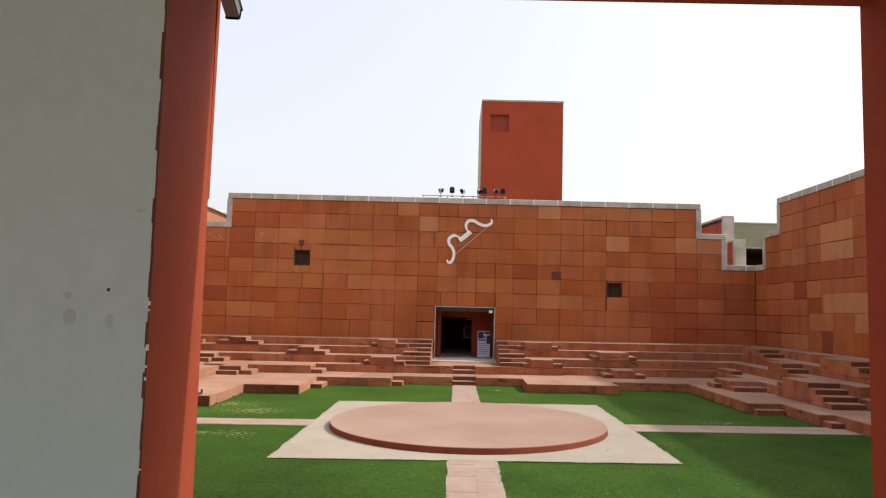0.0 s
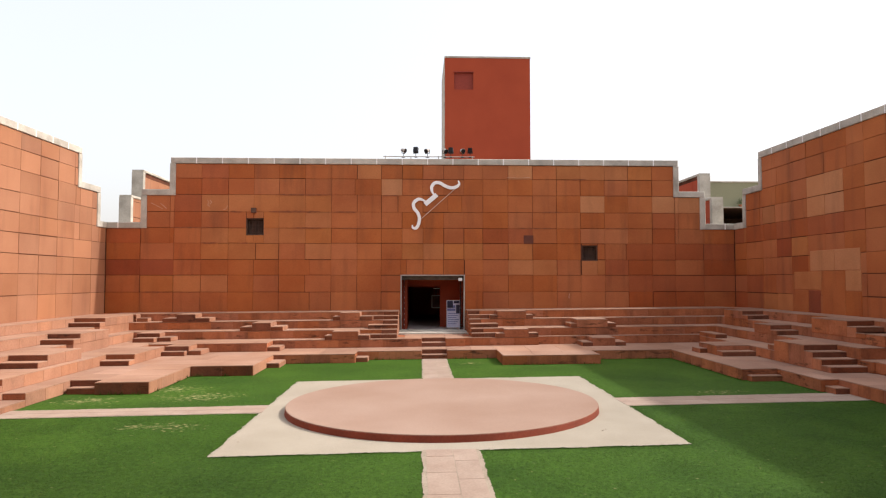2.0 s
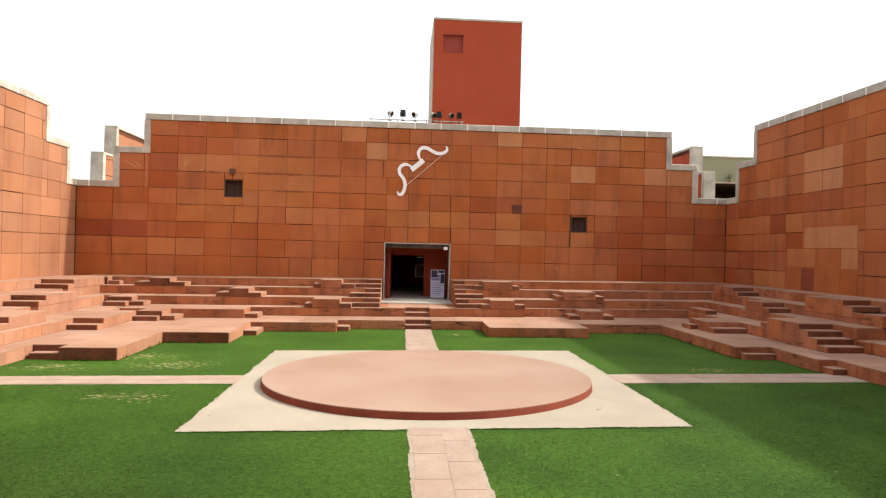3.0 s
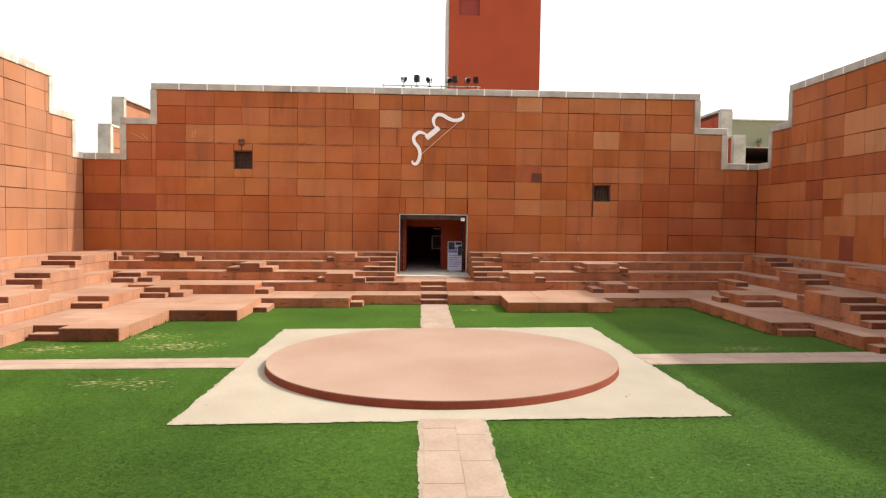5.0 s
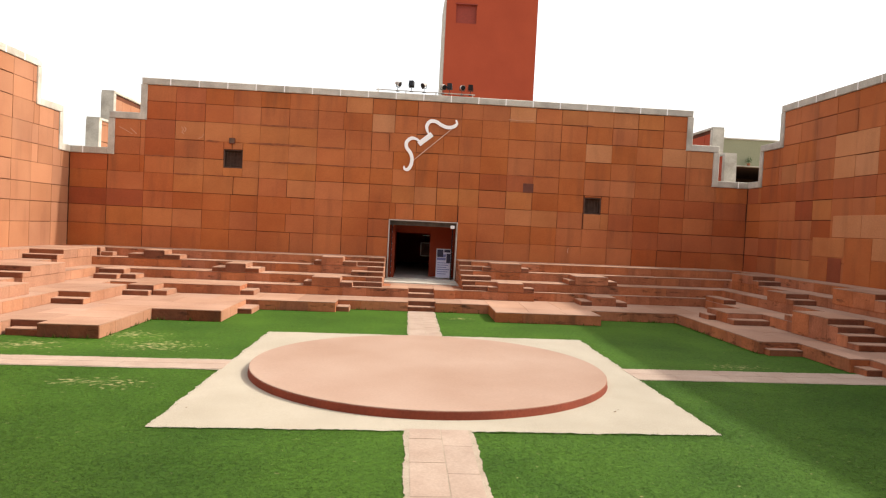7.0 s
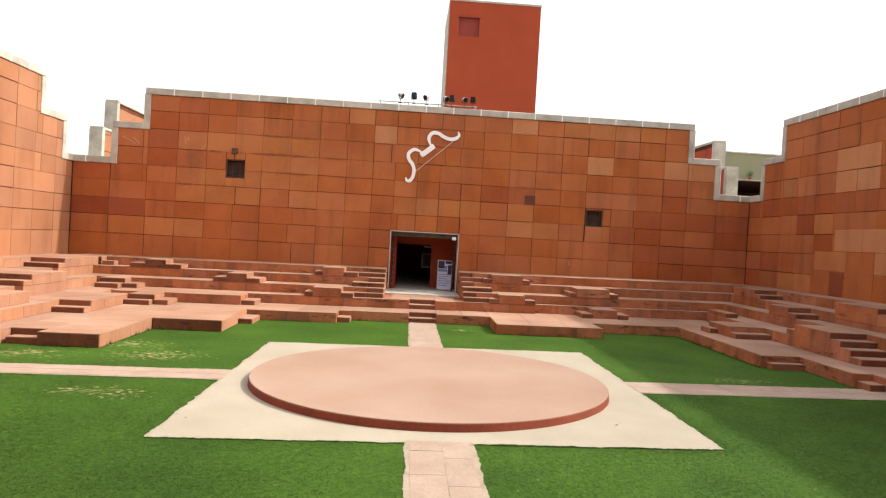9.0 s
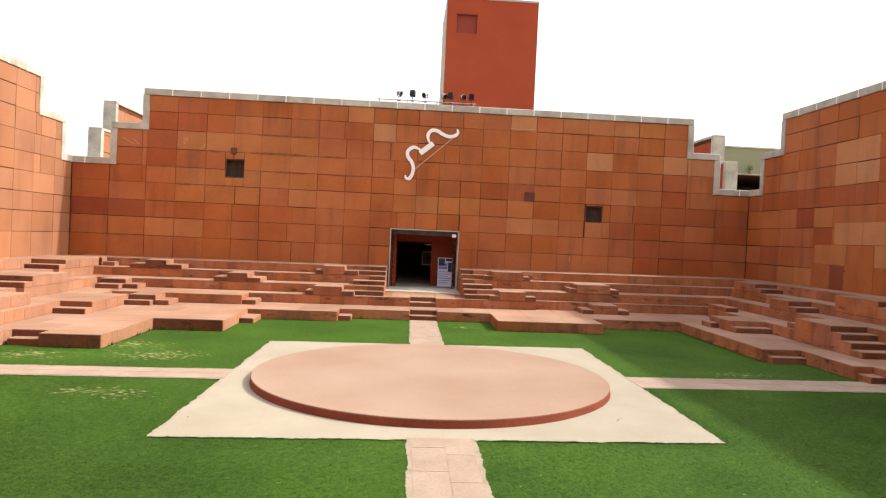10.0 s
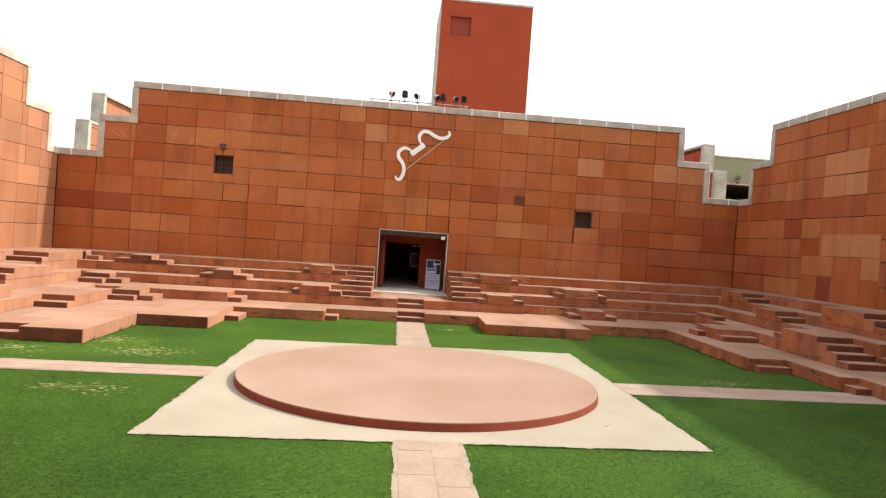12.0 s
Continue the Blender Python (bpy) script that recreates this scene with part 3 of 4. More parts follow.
tier("far", -13.68, -12.82, 13.75, 14.2, 4 * H, 5 * H, "block")
tier("far", -13.5, -13.0, 13.38, 13.75, 4 * H, 4.5 * H, "step")
tier("far", -12.82, -12.35, 13.8, 14.2, 4 * H, 4.5 * H, "step")
# left side: forward blocks and stairs
tier("left", -10.3, -9.4, 3.13, 9.05, -0.3, H, "block")
tier("left", -10.2, -9.4, 2.75, 3.13, -0.3, H / 2, "step")
tier("left", -9.4, -7.95, 2.63, 9.05, -0.3, H, "block")
steps("left", -10.95, -10.02, 6.75, 9.4, 2 * H)
steps("left", -12.3, -11.2, 3.65, 5.6, 3 * H, going=0.5)
steps("left", -13.15, -12.06, 7.3, 9.4, 4 * H)
steps("left", -14.15, -12.95, 11.1, 14.2, 5 * H)
tier("left", -10.85, -10.3, N[0], 0.96, -0.3, H / 2, "step")
tier("left", -11.5, -10.95, N[1], 1.1, H, 1.5 * H, "step")
# right side: landing before the side entrance, forward blocks and stairs
tier("right", 12.0, XR, -2.7, 2.2, H, 2 * H, "landing", tread=1.4)
tier("right", 11.93, XR, 2.2, 2.95, H, 2 * H, "block")
tier("right", 9.95, 10.42, 1.35, 9.3, -0.3, H, "block")
tier("right", 8.9, 9.95, 3.55, 9.3, -0.3, H, "block")
tier("right", 9.05, 10.05, 3.28, 3.55, -0.3, H / 2, "step")
tier("right", 10.05, 10.46, 0.9, 1.35, -0.3, H / 2, "step")
tier("right", 9.72, 10.9, 7.15, 8.6, H, 2 * H, "block")
tier("right", 9.74, 10.9, 6.72, 7.15, H, 1.5 * H, "step")
tier("right", 9.45, 9.72, 7.9, 8.6, H, 1.5 * H, "step")
steps("right", 10.88, 11.92, 3.75, 5.45, 3 * H + 0.004, 4, 0.44)
tier("right", 10.9, 11.9, 5.45, 5.9, 2 * H, 2.5 * H, "step")
steps("right", 11.88, 12.67, 7.6, 8.75, 4 * H, 2, 0.44)
steps("right", 12.63, 13.52, 11.25, 12.9, 5 * H, 2, 0.44)
steps("right", 12.63, 13.52, 4.4, 6.3, 5 * H, 3, 0.44)
tier("right", 10.9, 11.35, 9.9, 11.38, 2 * H, 2.5 * H, "step")
# near side: the low blocks beside the central path
tier("near", -5.6, -4.2, -10.9, -9.7, H, 2 * H, "block")
tier("near", 4.1, 5.6, -10.9, -9.5, H, 2 * H, "block")
tier("near", -6.4, -3.7, -9.85, -9.08, -0.3, H, "block")
tier("near", 4.1, 6.4, -9.85, -9.3, -0.3, H, "block")


# ---- walls ----
ROWS = (1.45, 2.5, 3.28, 4.0, 4.76, 5.47, 6.22, 7.02, 7.78, 8.45)
FARCOLS = (-13.45, -11.93, -10.69, -9.45, -8.28, -7.12, -5.9, -4.7, -3.5, -2.37, -1.4, -0.43, 0.54, 1.49, 2.38, 3.57, 4.73, 5.87, 7.0, 8.15, 9.27, 10.42, 11.52, 12.87)
# stones of another bed: from, to along the wall, from, to in height
FARODD = ((-2.4, -1.4, 7.02, 7.78, "PALESTONE"), (7.0, 8.15, 6.22, 7.02, "PALESTONE"), (10.4, 12.9, 6.22, 7.02, "PALESTONE"), (3.5, 4.75, 7.78, 8.5, "PALESTONE"),
          (-1.4, 2.4, 4.0, 4.76, "BUFFSTONE"), (3.5, 4.75, 4.0, 4.76, "BUFFSTONE"), (-10.7, -7.1, 6.22, 7.02, "BUFFSTONE"), (-8.3, -3.5, 5.47, 7.02, "BUFFSTONE"), (7.0, 8.2, 3.28, 4.0, "BUFFSTONE"),
          (-13.5, -9.4, 2.5, 3.28, "BUFFSTONE"), (-11.0, -4.6, 4.0, 5.47, "BUFFSTONE"), (-4.8, -1.3, 7.78, 8.5, "BUFFSTONE"), (2.3, 5.9, 3.28, 4.0, "BUFFSTONE"), (5.8, 10.5, 7.78, 8.5, "BUFFSTONE"),
          (-13.4, -8.3, 7.02, 8.5, "MIDSTONE"), (-12.0, -10.6, 5.47, 7.02, "MIDSTONE"), (-15, -11.9, 3.28, 4.0, "DARKSTONE"), (-15, -13.4, 4.76, 5.47, "MIDSTONE"), (9.2, 14.4, 1.6, 4.76, "MIDSTONE"), (8.15, 11.6, 3.28, 4.0, "MIDSTONE"), (10.4, 11.6, 4.76, 6.22, "MIDSTONE"), (2.3, 4.8, 4.76, 5.47, "MIDSTONE"))
RIGHTCOLS = tuple(-14.37 + 1.5 * (i > 0) + 1.145 * max(0, i - 1) for i in range(26))
RIGHTODD = ((-9.5, -7.1, 5.47, 7.02, "PALESTONE"), (-12.9, -11.7, 5.47, 6.22, "BUFFSTONE"), (-10.6, -9.5, 4.0, 4.76, "BUFFSTONE"), (-11.75, -10.6, 4.0, 4.76, "DARKSTONE"), (-15.5, -6, 4.76, 5.47, "MIDSTONE"),
            (-10.6, -9.4, 3.28, 4.0, "MIDSTONE"), (-12.9, -9.5, 1.6, 2.5, "BUFFSTONE"), (-15.5, -12.8, 1.6, 3.28, "MIDSTONE"), (-6, 15.4, 6.22, 7.02, "BUFFSTONE"))
LEFTCOLS = tuple(14.15 - 1.55 * (i > 0) - 1.3 * max(0, i - 1) for i in range(23))[::-1]


def top_at(profile, u):
    for a, b, t in profile:
        if a <= u < b:
            return t
    return 0.0


STONES = {"PALESTONE": PALESTONE, "DARKSTONE": DARKSTONE, "MIDSTONE": MIDSTONE, "BUFFSTONE": BUFFSTONE}


def stone_wall(name, label, m, profile, span, openings=(), niches=(), seed=1, stone=None, seams=(), odd=(), cap=0.28):
    """Wall with its front at local y = 0: backing body, sandstone panels over span, concrete coping along the stepped top."""
    rnd = random.Random(seed)
    w = root(name, label, "wall", m, "structure")
    holes = list(openings) + list(niches)
    bm = bmesh.new()
    for a, b, t in profile:
        top = t - cap
        us = sorted({a, b, *[c for o in holes for c in o[:2] if a < c < b]})
        for u0, u1 in zip(us, us[1:]):
            here = [o for o in holes if o[0] <= u0 + 1e-6 and o[1] >= u1 - 1e-6]
            zs = sorted({-0.5, top, *[c for o in here for c in o[2:4]]})
            for z0, z1 in zip(zs, zs[1:]):
                if not any(o[2] <= z0 + 1e-6 and o[3] >= z1 - 1e-6 for o in here):
                    box(bm, u0, u1, 0.03, 0.5, z0, z1)
    part("backing", bm, JOINT, w)
    # panels
    cols = [span[0], *[c for c in seams if span[0] + 0.1 < c < span[1] - 0.1], span[1]] if seams else [span[0]]
    while not seams and cols[-1] < span[1] - 0.6:
        cols.append(round(min(span[1], cols[-1] + rnd.choice((1.05, 1.1, 1.15, 1.15, 1.2, 1.3))), 2))
    cols[-1] = span[1]
    for r, (z0, z1) in enumerate(zip(ROWS, ROWS[1:])):
        here = cols[:]
        for i in range(1, len(here) - 1):
            if rnd.random() < (0.04 if seams else 0.13):
                here[i] = round(here[i] + rnd.choice((-0.2, -0.1, 0.1, 0.2)), 2)
        for u0, u1 in zip(here, here[1:]):
            cuts = sorted({u0, u1, *[c for a, b, t in profile for c in (a, b) if u0 < c < u1 and z1 > 5.4], *[c for o in holes if o[2] < z1 and o[3] > z0 for c in o[:2] if u0 < c < u1]})
            for a, b in zip(cuts, cuts[1:]):
                lid = min(z1, top_at(profile, (a + b) / 2) - cap) if z1 > 5.4 else z1
                zc = [z0]
                for o in holes:
                    if o[0] <= a + 1e-6 and o[1] >= b - 1e-6:
                        zc += [c for c in o[2:4] if z0 < c < lid]
                zc = sorted({*zc, lid}) if lid > z0 else []
                for p, q in zip(zc, zc[1:]):
                    if any(o[0] <= a + 1e-6 and o[1] >= b - 1e-6 and o[2] <= p + 1e-6 and o[3] >= q - 1e-6 for o in holes):
                        continue
                    if b - a < 0.05 or q - p < 0.05:
                        continue
                    gap, bed = rnd.choice((0.003, 0.005, 0.01, 0.018, 0.03)), rnd.choice((0.004, 0.008, 0.014, 0.022, 0.034))
                    kind = next((STONES[o[4]] for o in odd if o[0] < (a + b) / 2 < o[1] and o[2] < (p + q) / 2 < o[3] and (o[1] - o[0] < 2.6 or rnd.random() < 0.85)), stone or SANDSTONE)
                    ob = new("panel", chamfered(b - a - gap, 0.05, q - p - bed, kind, 0.008))
                    ob.parent = w
                    ob.matrix_basis = pose(a + gap / 2, rnd.uniform(-0.006, 0.006), p + bed / 2)
    # coping
    for i, (a, b, t) in enumerate(profile):
        n = max(1, round((b - a) / 1.18))
        for k in range(n):
            s = (b - a) / n
            ob = new("coping_stone", chamfered(s - 0.012, 0.6, cap, CONCRETE, 0.02))
            ob.parent = w
            ob.matrix_basis = pose(a + k * s + 0.006, -0.05, t - cap)
            if k and cap > 0.2:
                ob = new("mortar_joint", chamfered(0.05, 0.61, 0.284, MORTAR, 0.003))
                ob.parent = w
                ob.matrix_basis = pose(a + k * s - 0.025, -0.053, t - 0.28)
        for nb, at, inward in ((profile[i - 1] if i else None, a, -0.03), (profile[i + 1] if i + 1 < len(profile) else None, b, -0.24)):
            if nb and nb[2] < t - 0.1:
                ob = new("coping_stone", chamfered(0.27, 0.6, t - nb[2] - 0.002, CONCRETE, 0.02))
                ob.parent = w
                ob.matrix_basis = pose(at + inward, -0.048, nb[2] - cap + 0.001)
    return w


DOORHOLE = (DOOR[0], DOOR[1], 0.3, 3.3)
VENTS = ((-8.63, -7.82, 5.14, 5.92), (7.05, 7.8, 3.96, 4.68))
stone_wall("wall_far", "high wall clad in red sandstone panels with pale coping", pose(0, YF, 0),
           [(-15.5, -13.42, 5.72), (-13.42, -12.12, 7.25), (-12.12, 11.69, 8.74), (11.69, 12.95, 7.25), (12.95, 14.86, 5.72)], (XL, XR), (DOORHOLE,), VENTS, 3, None, FARCOLS, FARODD)
# the left walls take the sunlit copy of the cladding
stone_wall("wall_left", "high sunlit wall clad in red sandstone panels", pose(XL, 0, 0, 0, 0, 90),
           [(-16.4, 13.07, 8.69), (13.07, 14.82, 7.25), (14.82, 15.5, 5.72)], (-15.4, 15.5), (), (), 5, LITSTONE, LEFTCOLS)
stone_wall("wall_right", "high shaded wall clad in red sandstone panels", pose(XR, 0, 0, 0, 0, -90),
           [(-15.5, -14.58, 5.72), (-14.58, -13.07, 7.25), (-13.07, 16.4, 8.69)], (-15.5, 15.4), (), (), 8, None, RIGHTCOLS, RIGHTODD)
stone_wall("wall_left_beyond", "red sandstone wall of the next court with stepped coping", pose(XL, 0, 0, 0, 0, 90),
           [(16.05, 18.1, 5.72), (18.1, 19.55, 7.3), (19.55, 34, 8.8)], (16.05, 34), (), (), 6, LITSTONE, cap=0.12)
stone_wall("wall_right_beyond", "red sandstone wall of the next court with stepped coping", pose(XR, 0, 0, 0, 0, -90),
           [(-34, -19.4, 8.75), (-19.4, -17.9, 7.3), (-17.9, -16.05, 5.72)], (-34, -16.05), (), (), 7, REDPLASTER, cap=0.12)

# larger replaced stones low on the right wall
wr = bpy.data.objects["wall_right"]
for u0, u1, z0, z1, stone in ((-9.28, -7.75, 3.4, 4.16, PALESTONE), (-7.74, -6.3, 3.4, 4.16, PALESTONE), (-7.14, -6.28, 2.68, 3.39, PALESTONE), (-10.4, -8.56, 2.69, 3.38, BUFFSTONE),
                              (-9.42, -8.66, 1.72, 2.67, DARKSTONE), (-10.5, -9.44, 1.72, 2.67, SANDSTONE), (-8.52, -7.16, 1.72, 3.37, SANDSTONE), (-7.14, -6.28, 1.72, 2.66, SANDSTONE)):
    ob = new("panel", chamfered(u1 - u0, 0.05, z1 - z0, stone, 0.012))
    ob.parent = wr
    ob.matrix_basis = pose(u0, -0.016, z0)

# vents in the far wall
for i, (u0, u1, z0, z1) in enumerate(VENTS):
    v = root("wall_vent", "dark square grille set back in the sandstone wall", "vent", pose(0, YF, 0), group="wall vents")
    part("recess", boxes((u0, u1, 0.34, 0.38, z0, z1)), GRILLE_SHADE, v)
    part("frame", boxes((u0, u1, 0.04, 0.3, z0, z0 + 0.04), (u0, u1, 0.04, 0.3, z1 - 0.04, z1), (u0, u0 + 0.04, 0.04, 0.3, z0 + 0.04, z1 - 0.04), (u1 - 0.04, u1, 0.04, 0.3, z0 + 0.04, z1 - 0.04)), GRILLE_SHADE, v)
    for k in range(5):
        x = u0 + 0.04 + (u1 - u0 - 0.08) * (k + 0.5) / 5
        bm = bmesh.new()
        cyl(bm, (x, 0.17, z0 + 0.03), (x, 0.17, z1 - 0.03), 0.014, seg=8)
        part("bar", bm, GRILLE_SHADE, v)
    for k in range(4):
        z = z0 + 0.04 + (z1 - z0 - 0.08) * (k + 0.5) / 4
        bm = bmesh.new()
        cyl(bm, (u0 + 0.03, 0.19, z), (u1 - 0.03, 0.19, z), 0.012, seg=8)
        part("bar", bm, GRILLE_SHADE, v)
jb = root("junction_box", "small rusty junction box on the sandstone wall", "junction box", pose(-8.28, YF, 6.28))
part("body", boxes((-0.12, 0.12, -0.09, 0.02, -0.12, 0.12), bevel=0.01), PLATE, jb)
part("lid", boxes((-0.1, 0.1, -0.1, -0.088, -0.1, 0.1)), GRILLE_SHADE, jb)
# small dark square on the wall, laid on as a thin slab
jb2 = root("wall_plate", "thin dark square on the sandstone wall", "plate", pose(4.53, YF, 4.95))
part("plate", boxes((-0.23, 0.23, -0.025, 0.02, -0.2, 0.2), bevel=0.008), PLATE, jb2)

# doorway in the far wall
door = root("doorway_1", "open doorway with a thin grey metal frame", "doorway", pose(0, YF, 0), "structure")
part("jamb", boxes((DOOR[0], DOOR[0] + 0.045, -0.05, 0.5, 0.735, 3.3), bevel=0.006), GREYMETAL, door)
part("jamb", boxes((DOOR[1] - 0.045, DOOR[1], -0.05, 0.5, 0.735, 3.3), bevel=0.006), GREYMETAL, door)
part("head", boxes((DOOR[0] + 0.045, DOOR[1] - 0.045, -0.04, 0.5, 3.255, 3.3), bevel=0.006), GREYMETAL, door)
part("sill", boxes((DOOR[0] - 0.1, DOOR[1] + 0.1, -1.9, 0.5, 0.6, 0.735), bevel=0.01), CONCRETE, door)
# passage behind the doorway
hall = root("passage", "dark red painted passage behind the doorway", "passage", None, "structure")
part("floor", boxes((-3, 3, 16.05, 30, 0.4, 0.7)), FLOORSTONE, hall)
part("ceiling", boxes((-3, 3, 16.05, 30, 3.36, 3.6)), WHITEPLASTER, hall)
part("wall", boxes((-1.9, -1.18, 16.65, 30, 0.7, 3.36)), REDPLASTER, hall)
part("wall", boxes((-1.9, -1.55, 16.05, 16.65, 0.7, 3.36)), REDPLASTER, hall)
part("wall", boxes((1.6, 1.95, 16.05, 30, 0.7, 3.36)), REDPLASTER, hall)
part("wall", boxes((0.45, 1.6, 18.2, 18.5, 0.7, 3.36)), REDPLASTER, hall)
part("wall", boxes((-1.18, 0.45, 18.2, 18.5, 2.72, 3.36)), REDPLASTER, hall)
part("transom", boxes((DOOR[0], DOOR[1], 16.06, 16.12, 3.06, 3.36)), CAMGREY, hall)
part("wall", boxes((-1.18, 1.6, 29.6, 30, 0.7, 3.36)), REDPLASTER, hall)
gate = root("folding_gate", "folded dark metal collapsible gate beside the doorway", "gate", pose(-1.36, 16.15, 0.715))
for k in range(5):
    part("upright", boxes((0.02, 0.05, k * 0.07, k * 0.07 + 0.025, 0.0, 2.45)), DARKMETAL, gate)
for k in range(9):
    part("crossbar", boxes((0.052, 0.066, 0.0, 0.32, 0.2 + k * 0.26, 0.225 + k * 0.26)), GREYMETAL, gate)
copy_thing(gate, pose(1.33, 16.15, 0.715))
tube = root("tube_light", "unlit white tube light high in the passage", "light", pose(0.27, 18.3, 2.62))
part("tube", boxes((-0.18, 0.16, -0.015, 0.015, -0.015, 0.015), bevel=0.006), WHITEPLASTIC, tube)
part("holder", boxes((0.16, 0.2, -0.025, 0.025, -0.025, 0.025), bevel=0.006), CAMGREY, tube)
frame_pic = root("picture_frame", "small framed notice in the dark passage", "picture", pose(0.3, 20.3, 1.9))
part("frame", boxes((-0.25, 0.25, -0.03, 0.03, -0.35, 0.35), bevel=0.01), GREYMETAL, frame_pic)
part("print", boxes((-0.2, 0.2, -0.036, -0.028, -0.3, 0.3)), GRILLE_SHADE, frame_pic)
part("hanger", boxes((-0.02, 0.02, -0.01, 0.02, 0.35, 1.46)), DARKMETAL, frame_pic)

# poster stand
ps = root("poster_stand", "standing poster board with a dark photograph and pale text", "poster stand", pose(1.06, 16.9, 0.7, 0, 0, -4))
part("frame", boxes((-0.34, 0.34, 0.0, 0.03, 0.03, 1.38), bevel=0.006), GREYMETAL, ps)
sheet = part("sheet", boxes((-0.32, 0.32, -0.008, -0.001, 0.06, 1.36)), PAPER, ps)
bm = boxes((-0.3, -0.02, -0.014, -0.009, 1.0, 1.34), (0.02, 0.3, -0.014, -0.009, 1.22, 1.34), (0.13, 0.31, -0.014, -0.009, 0.74, 1.16))
part("photograph", bm, INK, sheet, "dark photograph on the poster")
part("photograph", boxes((-0.3, 0.1, -0.013, -0.009, 0.86, 0.97), (-0.1, 0.1, -0.013, -0.009, 1.0, 1.13)), INKBLUE, sheet)
for k in range(6):
    part("text_line", boxes((-0.27, 0.27 - 0.06 * (k % 3), -0.013, -0.009, 0.72 - 0.1 * k, 0.75 - 0.1 * k)), INKBLUE, sheet)
part("leg", boxes((-0.3, -0.26, 0.0, 0.35, 0.0, 0.03)), GREYMETAL, ps)
part("leg", boxes((0.26, 0.3, 0.0, 0.35, 0.0, 0.03)), GREYMETAL, ps)

# small white camera above the doorway
dc = root("door_camera", "small white camera in the doorway corner", "camera", pose(1.3, YF - 0.12, 3.08))
part("body", boxes((-0.085, 0.085, -0.1, 0.08, -0.07, 0.07), bevel=0.012), WHITEPLASTIC, dc)
part("bracket", boxes((-0.03, 0.03, 0.08, 0.3, 0.02, 0.06)), WHITEPLASTIC, dc)

# roof and red tower behind the far wall
part("roof_slab", boxes((XL, XR, 16.06, 34, 4.7, 5.0)), CONCRETE, tagged(new("roof_far"), "flat concrete roof behind the far wall", "roof", kind="structure"))
tower = root("tower", "plain square tower of red painted plaster with a recess", "tower", pose(0, 27.4, 0))
TX0, TX1, TZ = 1.05, 6.6, 17.59
bm = boxes((TX0, TX1, 0.25, 5.4, 5, TZ - 0.12))
# front skin round the recess, as one sheet with a hole
RX0, RX1, RZ0, RZ1 = TX0 + 0.6, TX0 + 1.84, 15.4, 16.52
rows_ = [(TX0, TX1, 5, RZ0), (TX0, RX0, RZ0, RZ1), (RX1, TX1, RZ0, RZ1), (TX0, TX1, RZ1, TZ - 0.12)]
for x0, x1, z0, z1 in rows_:
    box(bm, x0, x1, 0, 0.25, z0, z1)
part("body", bm, REDPLASTER, tower)
# no real shutter: darker red panel and slab put the recess's shade into colour
part("shutter", boxes((RX0, RX1, 0.12, 0.18, RZ0, RZ1), bevel=0.005), RECESS_SHADE, tower)
part("shade_slab", boxes((RX0 - 0.04, RX1 + 0.04, -0.06, 0.1, RZ1, RZ1 + 0.06), bevel=0.005), RECESS_SHADE, tower)
part("parapet", boxes((TX0 - 0.03, TX1 + 0.03, -0.03, 5.43, TZ - 0.12, TZ), bevel=0.01), CONCRETE, tower)
part("corner_strip", boxes((TX0 - 0.04, TX0, 0.03, 5.4, 5, TZ - 0.12)), CONCRETE, tower)


# bow emblem on the wall
def ribbon(points, width, depth, closed=False):
    """A flat band of the given width along a polyline in the xz plane, depth thick."""
    bm = bmesh.new()
    rows = []
    n = len(points)
    for i, (x, z) in enumerate(points):
        a, b = Vector(points[max(i - 1, 0)]), Vector(points[min(i + 1, n - 1)])
        d = (b - a).normalized()
        w = width * (0.35 + 0.65 * min(1.0, 5 * min(i, n - 1 - i) / n)) if width > 0.05 else width
        sx, sz = -d.y * w / 2, d.x * w / 2
        rows.append([bm.verts.new((x + s * sx, y, z + s * sz)) for s in (-1, 1) for y in (0, -depth)])
    for p, q in zip(rows, rows[1:]):
        for i, j in ((0, 1), (1, 3), (3, 2), (2, 0)):
            bm.faces.new((p[i], p[j], q[j], q[i]))
    bm.faces.new(rows[0][::-1])
    bm.faces.new(rows[-1])
    bmesh.ops.recalc_face_normals(bm, faces=bm.faces)
    return bm


def spline(pts, k=8):
    out = []
    p = [Vector(q) for q in (pts[0], *pts, pts[-1])]
    for i in range(1, len(p) - 2):
        for s in range(k):
            t = s / k
            out.append(tuple(0.5 * (2 * p[i] + (p[i + 1] - p[i - 1]) * t + (2 * p[i - 1] - 5 * p[i] + 4 * p[i + 1] - p[i + 2]) * t * t + (3 * p[i] - p[i - 1] - 3 * p[i + 1] + p[i + 2]) * t ** 3)))
    return out + [tuple(p[-2])]


bow = root("bow_emblem", "white archery bow emblem fixed to the sandstone wall", "emblem", pose(0, YF - 0.005, 0))
lower = [(-0.93, 5.62), (-0.9, 5.5), (-0.76, 5.48), (-0.64, 5.66), (-0.6, 5.95), (-0.68, 6.2), (-0.85, 6.42), (-0.86, 6.66), (-0.66, 6.83), (-0.44, 6.8), (-0.22, 6.66)]
upper = [(0.12, 7.0), (-0.0, 7.2), (-0.02, 7.42), (0.12, 7.6), (0.36, 7.6), (0.6, 7.47), (0.86, 7.38), (1.12, 7.42), (1.27, 7.56), (1.22, 7.72)]
part("limb", ribbon(spline(lower), 0.15, 0.05), EMBLEM, bow)
part("limb", ribbon(spline(upper), 0.15, 0.05), EMBLEM, bow)
